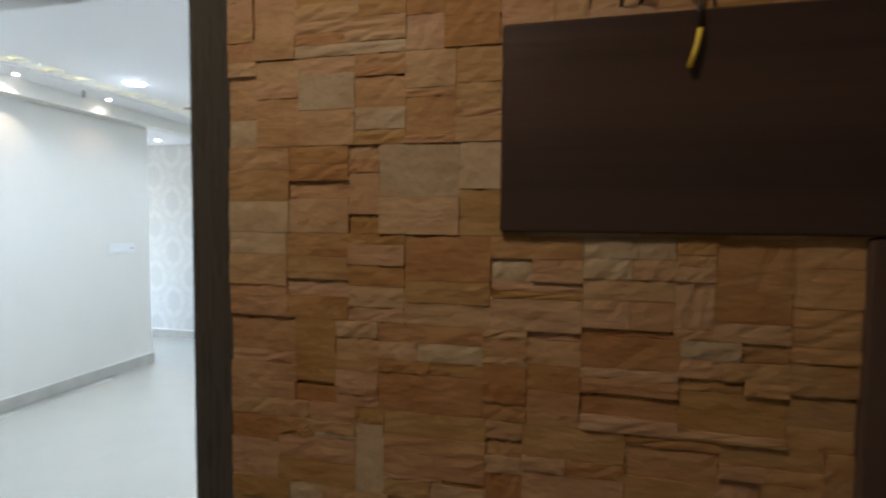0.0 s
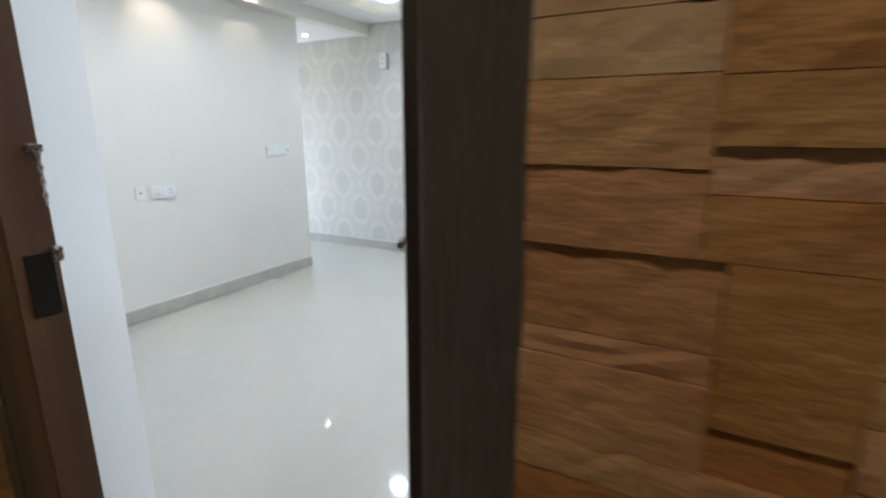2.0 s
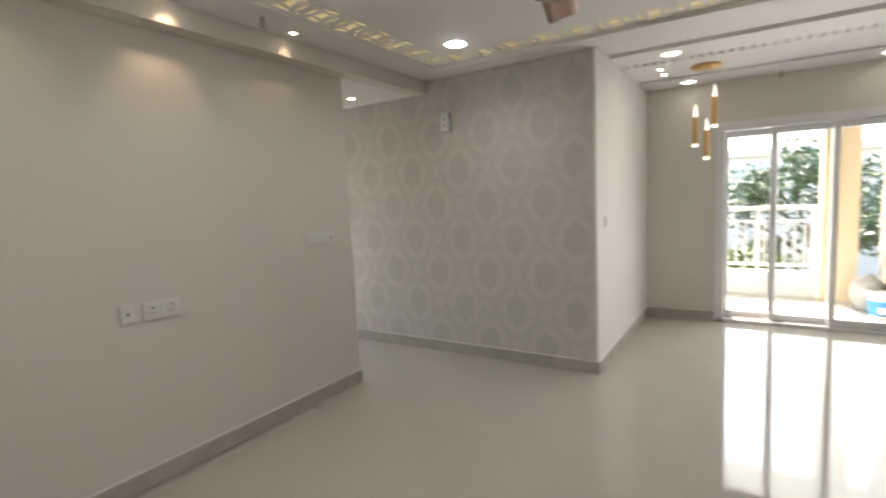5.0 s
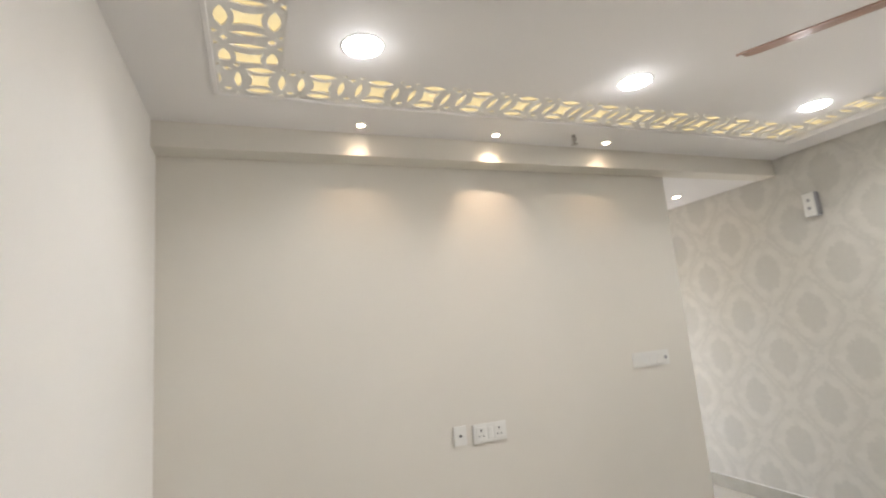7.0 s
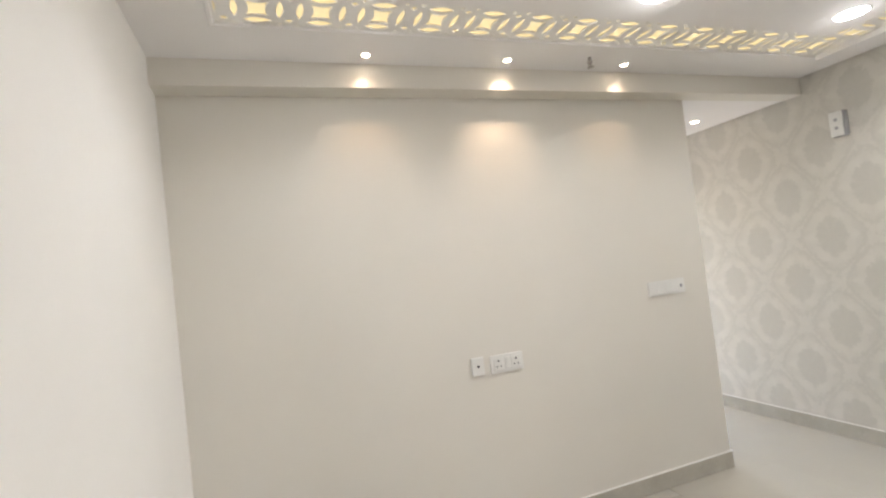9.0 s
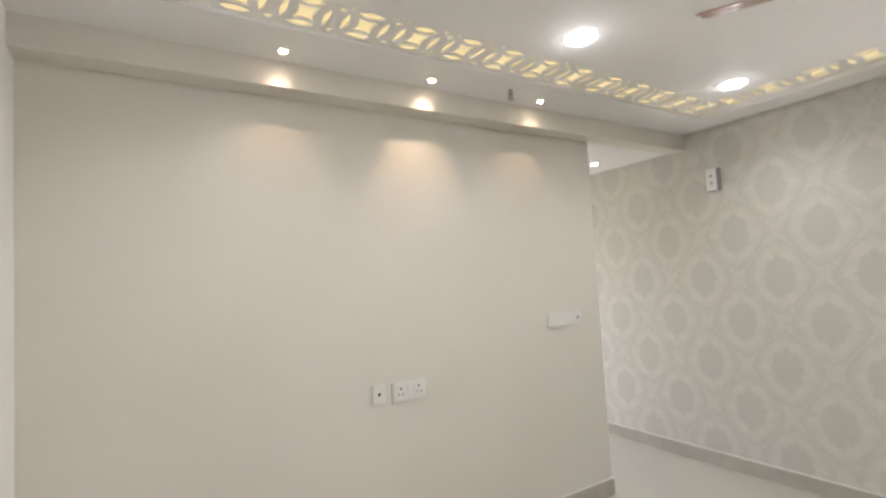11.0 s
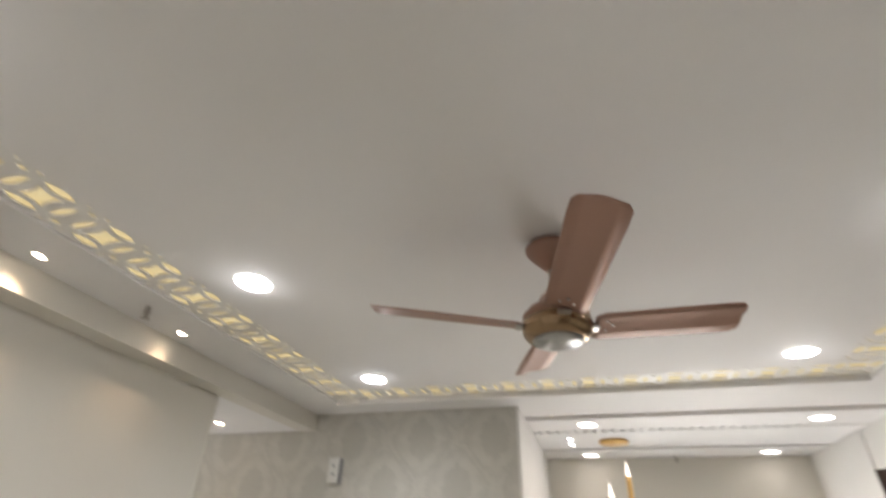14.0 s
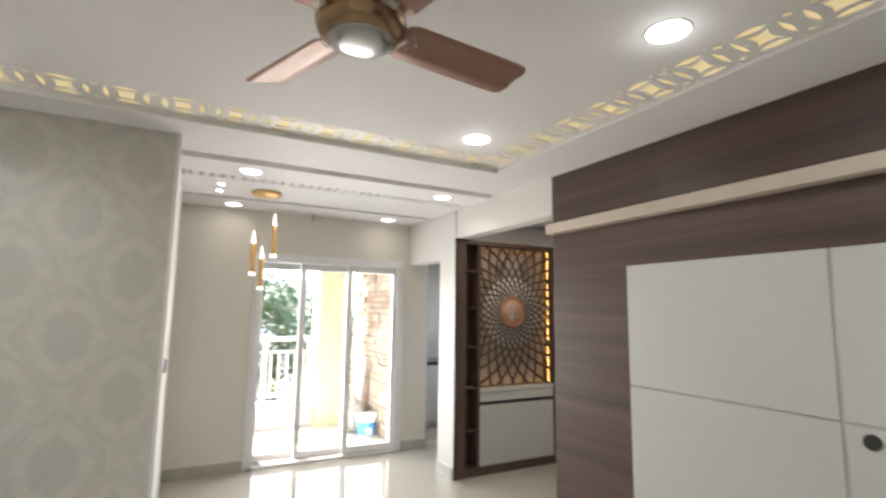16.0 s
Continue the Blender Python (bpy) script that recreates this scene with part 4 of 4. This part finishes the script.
for v in bm.verts:
    k = 1 + 0.10 * noise.noise(v.co * 2.1) + 0.05 * noise.noise(v.co * 5.3)
    z = v.co.z
    tie = 1.0 if z < 0.55 else max(0.25, 1 - (z - 0.55) * 1.7)
    v.co = Vector((v.co.x * 0.17 * k * tie, v.co.y * 0.15 * k * tie, max(0.0, 0.20 + z * 0.24 * k)))
for f in bm.faces:
    f.smooth = True
part("bag", bm, mat("pale_sackcloth", (0.55, 0.53, 0.50), 0.85, vary=0.15, scale=9, fine=140, bump=0.3), sk)
part("tie", lathe([(0.055, 0.36), (0.062, 0.37), (0.055, 0.38)], 18), mat("purple_cord", (0.10, 0.06, 0.12), 0.7), sk, "dark purple tie")
bd = thing("leaning_board", "thin white board leaning on the stone cladding", "board")
part("board", box(-0.012, -0.10, 0, 0.012, 0.10, 0.95, 0.003), UPVC, bd, m=pose(4.02, 3.55, 0.0, 0, 7, 0))
br = thing("broom", "dark broom standing on balcony floor", "broom", pose(4.05, 3.22, -0.005, 0, 4, 20))
part("stick", tube([(0, 0, 0.2), (0, 0, 0.80)], 0.011, 10), TEAKD, br)
bm = bmesh.new()
for k in range(60):
    a, r = random.uniform(0, 6.28), random.uniform(0, 0.012)
    tube([(r * math.cos(a), r * math.sin(a), 0.26), (5.5 * r * math.cos(a), 3 * r * math.sin(a), 0.0)], 0.0016, 3, bm)
part("bristles", bm, mat("broom_bristle", (0.10, 0.07, 0.09), 0.8), br)

# ---------------- outside ----------------
GZ = -3.4
tagged(part("ground", box(-400, 4.3, GZ - 0.4, 400, 900, GZ), mat("red_earth_ground", (0.25, 0.15, 0.09), 0.9, vary=0.2, scale=0.4, fine=6, bump=0.2, second=(0.13, 0.14, 0.06))), "reddish bare ground with grass", "ground", kind="structure")
LEAF = mat("tree_leaves", (0.115, 0.175, 0.075), 0.5, vary=0.3, scale=1.2, fine=9, bump=0.0, island=0.5, second=(0.065, 0.11, 0.05))
LEAFY = mat("young_leaves", (0.16, 0.20, 0.04), 0.5, vary=0.3, scale=1.2, fine=9, bump=0.0, island=0.5)
BARK = mat("grey_bark", (0.13, 0.10, 0.075), 0.9, vary=0.3, scale=5, fine=40, bump=0.5)


def tree(x, y, h, spread, seed, leaves=5200, material=LEAF, label="leafy green garden tree"):
    rnd = random.Random(seed)
    t = thing("tree", label, "tree", pose(x, y, GZ), "garden trees")
    bm, tips = bmesh.new(), []

    def limb(p, d, ln, r, depth):
        pts = [p]
        for k in range(4):
            d = (d + Vector((rnd.uniform(-0.2, 0.2), rnd.uniform(-0.2, 0.2), rnd.uniform(-0.05, 0.12)))).normalized()
            pts.append(pts[-1] + d * ln / 4)
        for a, b, k in zip(pts, pts[1:], range(4)):
            tube([a, b], r * (1 - 0.15 * k), 7, bm)
        tips.extend(pts[2:])
        if depth:
            for _ in range(3 if depth > 1 else 4):
                side = Vector((rnd.uniform(-1, 1), rnd.uniform(-1, 1), rnd.uniform(0.05, 0.7))).normalized()
                limb(pts[rnd.choice((2, 3, 4))], (d * 0.4 + side).normalized(), ln * 0.62, r * 0.5, depth - 1)

    limb(Vector((0, 0, 0)), Vector((0, 0, 1)), h * 0.55, 0.14, 0)
    start = tips[-1]
    for k in range(6):
        a = 6.28 * k / 6 + rnd.uniform(-0.4, 0.4)
        limb(start - Vector((0, 0, rnd.uniform(0, h * 0.18))), Vector((math.cos(a), math.sin(a), rnd.uniform(0.25, 0.9))).normalized(), spread * 0.62, 0.06, 2)
    part("trunk", bm, BARK, t)
    verts, faces = [], []
    ends = tips[8:]
    for k in range(leaves):
        c = rnd.choice(ends) + Vector((rnd.gauss(0, 1), rnd.gauss(0, 1), rnd.gauss(0, 0.7))) * 0.24
        u = Vector((rnd.gauss(0, 1), rnd.gauss(0, 1), rnd.gauss(0, 0.5))).normalized()
        v = u.cross(Vector((rnd.gauss(0, 1), rnd.gauss(0, 1), rnd.gauss(0, 1)))).normalized()
        s = rnd.uniform(0.06, 0.12)
        n = len(verts)
        verts += [c - u * s, c + v * s * 0.45 + u * s * 0.1, c + u * s, c - v * s * 0.45 + u * s * 0.1]
        faces.append((n, n + 1, n + 2, n + 3))
    me = bpy.data.meshes.new("crown")
    me.from_pydata(verts, [], faces)
    me.materials.append(material)
    cr = new("crown", me)
    cr.parent = t


tree(1.2, 10.5, 5.6, 2.7, 3), tree(4.0, 13.0, 6.8, 3.0, 5), tree(6.6, 10.2, 6.2, 2.6, 8), tree(-2.4, 11.0, 5.2, 2.6, 11, material=LEAFY, label="young yellow-green garden tree in full leaf")
tree(9.5, 14.0, 7.0, 3.0, 14), tree(-6.0, 14.0, 6.2, 3.0, 17), tree(2.4, 8.6, 4.0, 1.8, 21, 4000, LEAFY, "young yellow-green garden tree in full leaf")


def house(x, y, w, d, floors, material, label):
    t = thing("apartment_building", label, "building", pose(x, y, GZ))
    hgt = floors * 3.1
    part("wall", box(-w / 2, 0, 0, w / 2, d, hgt), material, t)
    part("roof", box(-w / 2 - 0.3, -0.3, hgt, w / 2 + 0.3, d + 0.3, hgt + 0.35, 0.02), PAINT, t)
    n = int(w // 2.6)
    for f in range(floors):
        for k in range(n):
            cx = -w / 2 + w * (k + 0.5) / n
            wi = part("window", box(cx - 0.7, -0.06, f * 3.1 + 1.0, cx + 0.7, 0.02, f * 3.1 + 2.3, 0.01), UPVC, t)
            part("pane", box(cx - 0.62, -0.075, f * 3.1 + 1.08, cx + 0.62, -0.061, f * 3.1 + 2.22), BLACK, wi)
            part("sill", box(cx - 0.85, -0.35, f * 3.1 + 2.4, cx + 0.85, -0.001, f * 3.1 + 2.48, 0.01), PAINT, wi)


house(2.0, 24, 16, 10, 2, PAINT, "white two-storey house behind the garden trees")
house(-17, 30, 14, 10, 3, CREAM, "cream three-storey block behind the trees")
cw = part("compound_wall", box(-40, 7.4, GZ, 40, 7.6, GZ + 1.6), mat("brick_compound", (0.40, 0.20, 0.13), 0.85, vary=0.2, scale=3, fine=30, bump=0.3))
tagged(cw, "reddish garden boundary wall", "garden wall")

# ---------------- pieces: stone cladding, tiles ----------------
def stone_mesh(seed):
    rnd = random.Random(seed)
    bm = bmesh.new()
    nx, nz = 6, 3
    grid = [[bm.verts.new((i / nx, -(0.968 + 0.032 * rnd.random()) if 0 < i < nx and 0 < j < nz else -(0.962 + 0.028 * rnd.random()), j / nz)) for i in range(nx + 1)] for j in range(nz + 1)]
    for j in range(nz):
        for i in range(nx):
            bm.faces.new((grid[j][i], grid[j][i + 1], grid[j + 1][i + 1], grid[j + 1][i]))
    rim = grid[0] + [r[-1] for r in grid[1:]] + grid[-1][-2::-1] + [r[0] for r in grid[-2:0:-1]]
    back = [bm.verts.new((v.co.x, 0, v.co.z)) for v in rim]
    for k in range(len(rim)):
        bm.faces.new((rim[k], back[k], back[(k + 1) % len(rim)], rim[(k + 1) % len(rim)]))
    bmesh.ops.recalc_face_normals(bm, faces=bm.faces[:])
    return bm


STONE_MESHES = [mesh_of("stone", stone_mesh(40 + k), STONE) for k in range(10)]
PALE_MESHES = [mesh_of("stone", stone_mesh(80 + k), STONEW) for k in range(5)]


def courses(x0, x1, z0, z1, panel, seed, anchor):
    """Stone strips: panels in courses, each of several strips cut to uneven lengths. Yields x, z, width, height."""
    rnd = random.Random(seed)
    z = anchor - panel * math.ceil((anchor - z0) / panel)
    while z < z1:
        x = x0
        while x < x1 - 0.01:
            pw = min(rnd.choice((0.265, 0.36, 0.31)), x1 - x)
            if x1 - x - pw < 0.06:
                pw = x1 - x
            xx = x
            while xx < x + pw - 0.002:
                ww = min(rnd.uniform(0.055, 0.20), x + pw - xx)
                if x + pw - xx - ww < 0.05:
                    ww = x + pw - xx
                hs = [rnd.choice((0.5, 0.7, 1.0, 1.5, 2.1)) for _ in range(rnd.choice((2, 3, 4, 4, 5)))]
                zz, tot = z, sum(hs)
                for h in hs:
                    hh = panel * h / tot
                    cut = ww * rnd.uniform(0.35, 0.65) if ww > 0.13 and rnd.random() < 0.35 else ww
                    yield xx, zz, cut, hh, rnd
                    if cut < ww:
                        yield xx + cut, zz, ww - cut, hh, rnd
                    zz += hh
                xx += ww
            x += pw
        z += panel


def clad(owner, x0, x1, z0, z1, near, seed, skip=lambda x, z: False):
    far, n = bmesh.new(), 0
    for x, z, w, h, rnd in courses(x0, x1, z0, z1, 0.162, seed, 1.512):
        if skip(x + w / 2, z + h / 2) or z < 0 or z + h > 2.75:
            continue
        depth = rnd.choice((0.079, 0.083, 0.084, 0.084, 0.085, 0.085, 0.085, 0.086, 0.086, 0.087))
        me = rnd.choice(PALE_MESHES) if rnd.random() < 0.11 else rnd.choice(STONE_MESHES)
        m = Matrix.Translation((x + 0.0004, -4.44, z + 0.0004)) @ Matrix.Diagonal((w - 0.0008, depth, h - 0.0008, 1))
        if rnd.random() < 0.5:
            m = m @ Matrix.Translation((1, 0, 1)) @ Matrix.Diagonal((-1, 1, -1, 1))
        if near(x, z) and n < 300:
            ob = new("stone", me)
            ob.parent = owner
            ob.matrix_basis = m
            n += 1
        else:
            tmp = me.copy()
            tmp.transform(m)
            far.from_mesh(tmp)
            bpy.data.meshes.remove(tmp)
    ob = part("stone_rest", far, STONES, owner)
    ob["kind"] = "stuff"


cl = tagged(part("wall_stone_cladding", box(3.60, -4.452, 0, 4.70, -4.4402, 2.75), MORTAR), "split sandstone strip cladding on the lobby wall", "stone cladding", kind="structure")
clad(cl, 3.608, 4.70, 0.0, 2.75, lambda x, z: 0.95 < z < 2.0 and x < 4.5, 4, lambda x, z: (x > 4.25 and 1.56 < z < 1.82) or (x > 4.69 and z < 1.5))
cl2 = tagged(part("wall_stone_cladding_left", box(1.4, -4.452, 0, 2.40, -4.4402, 2.75), MORTAR), "split sandstone strip cladding beside the door frame", "stone cladding", kind="structure")
clad(cl2, 1.4, 2.40, 0.0, 2.75, lambda x, z: False, 9)

# balcony cladding: larger rough blocks
BLOCK = mat("rough_pink_stone", (0.60, 0.47, 0.38), 0.85, vary=0.2, scale=6, fine=45, bump=0.6, per_object=0.35, place=True)
BLOCKS = []
for k in range(6):
    BLOCKS.append(mesh_of("block", stone_mesh(140 + k), BLOCK))
bc = tagged(part("wall_balcony_cladding", box(4.188, YD + 0.2, 0, 4.1995, 4.15, 2.62), MORTAR), "rough pinkish stone blocks on the balcony wall", "stone cladding", kind="structure")
rnd = random.Random(77)
z = 0.0
while z < 2.6:
    h, y = rnd.choice((0.075, 0.10, 0.12)), YD + 0.2
    while y < 4.13:
        w = min(rnd.uniform(0.14, 0.34), 4.15 - y)
        ob = new("block", rnd.choice(BLOCKS))
        ob.parent = bc
        ob.matrix_basis = Matrix.Translation((4.19, y + w - 0.004, z + 0.004)) @ Matrix.Rotation(radians(-90), 4, "Z") @ Matrix.Diagonal((w - 0.008, rnd.uniform(0.03, 0.06), h - 0.008, 1))
        y += w
    z += h

# floor tiles
S = 0.8
tile = mesh_of("tile", box(0.0002, 0.0002, -0.004, S - 0.0002, S - 0.0002, 0.0), TILE)
for i in range(-4, 8):
    for j in range(-10, 3):
        x, y = i * S + 0.1, j * S + 0.05
        sx, sy = min(S, 5.9 - x), min(S, 2.37 - y)
        if sx < 0.05 or sy < 0.05 or (x < -0.7 and y < -1.9) or (x > 5.2 and y < -5):
            continue
        ob = new("tile", tile)
        ob.parent = floor
        ob.matrix_basis = Matrix.Translation((x, y, 0)) @ Matrix.Diagonal((sx / S, sy / S, 1, 1))
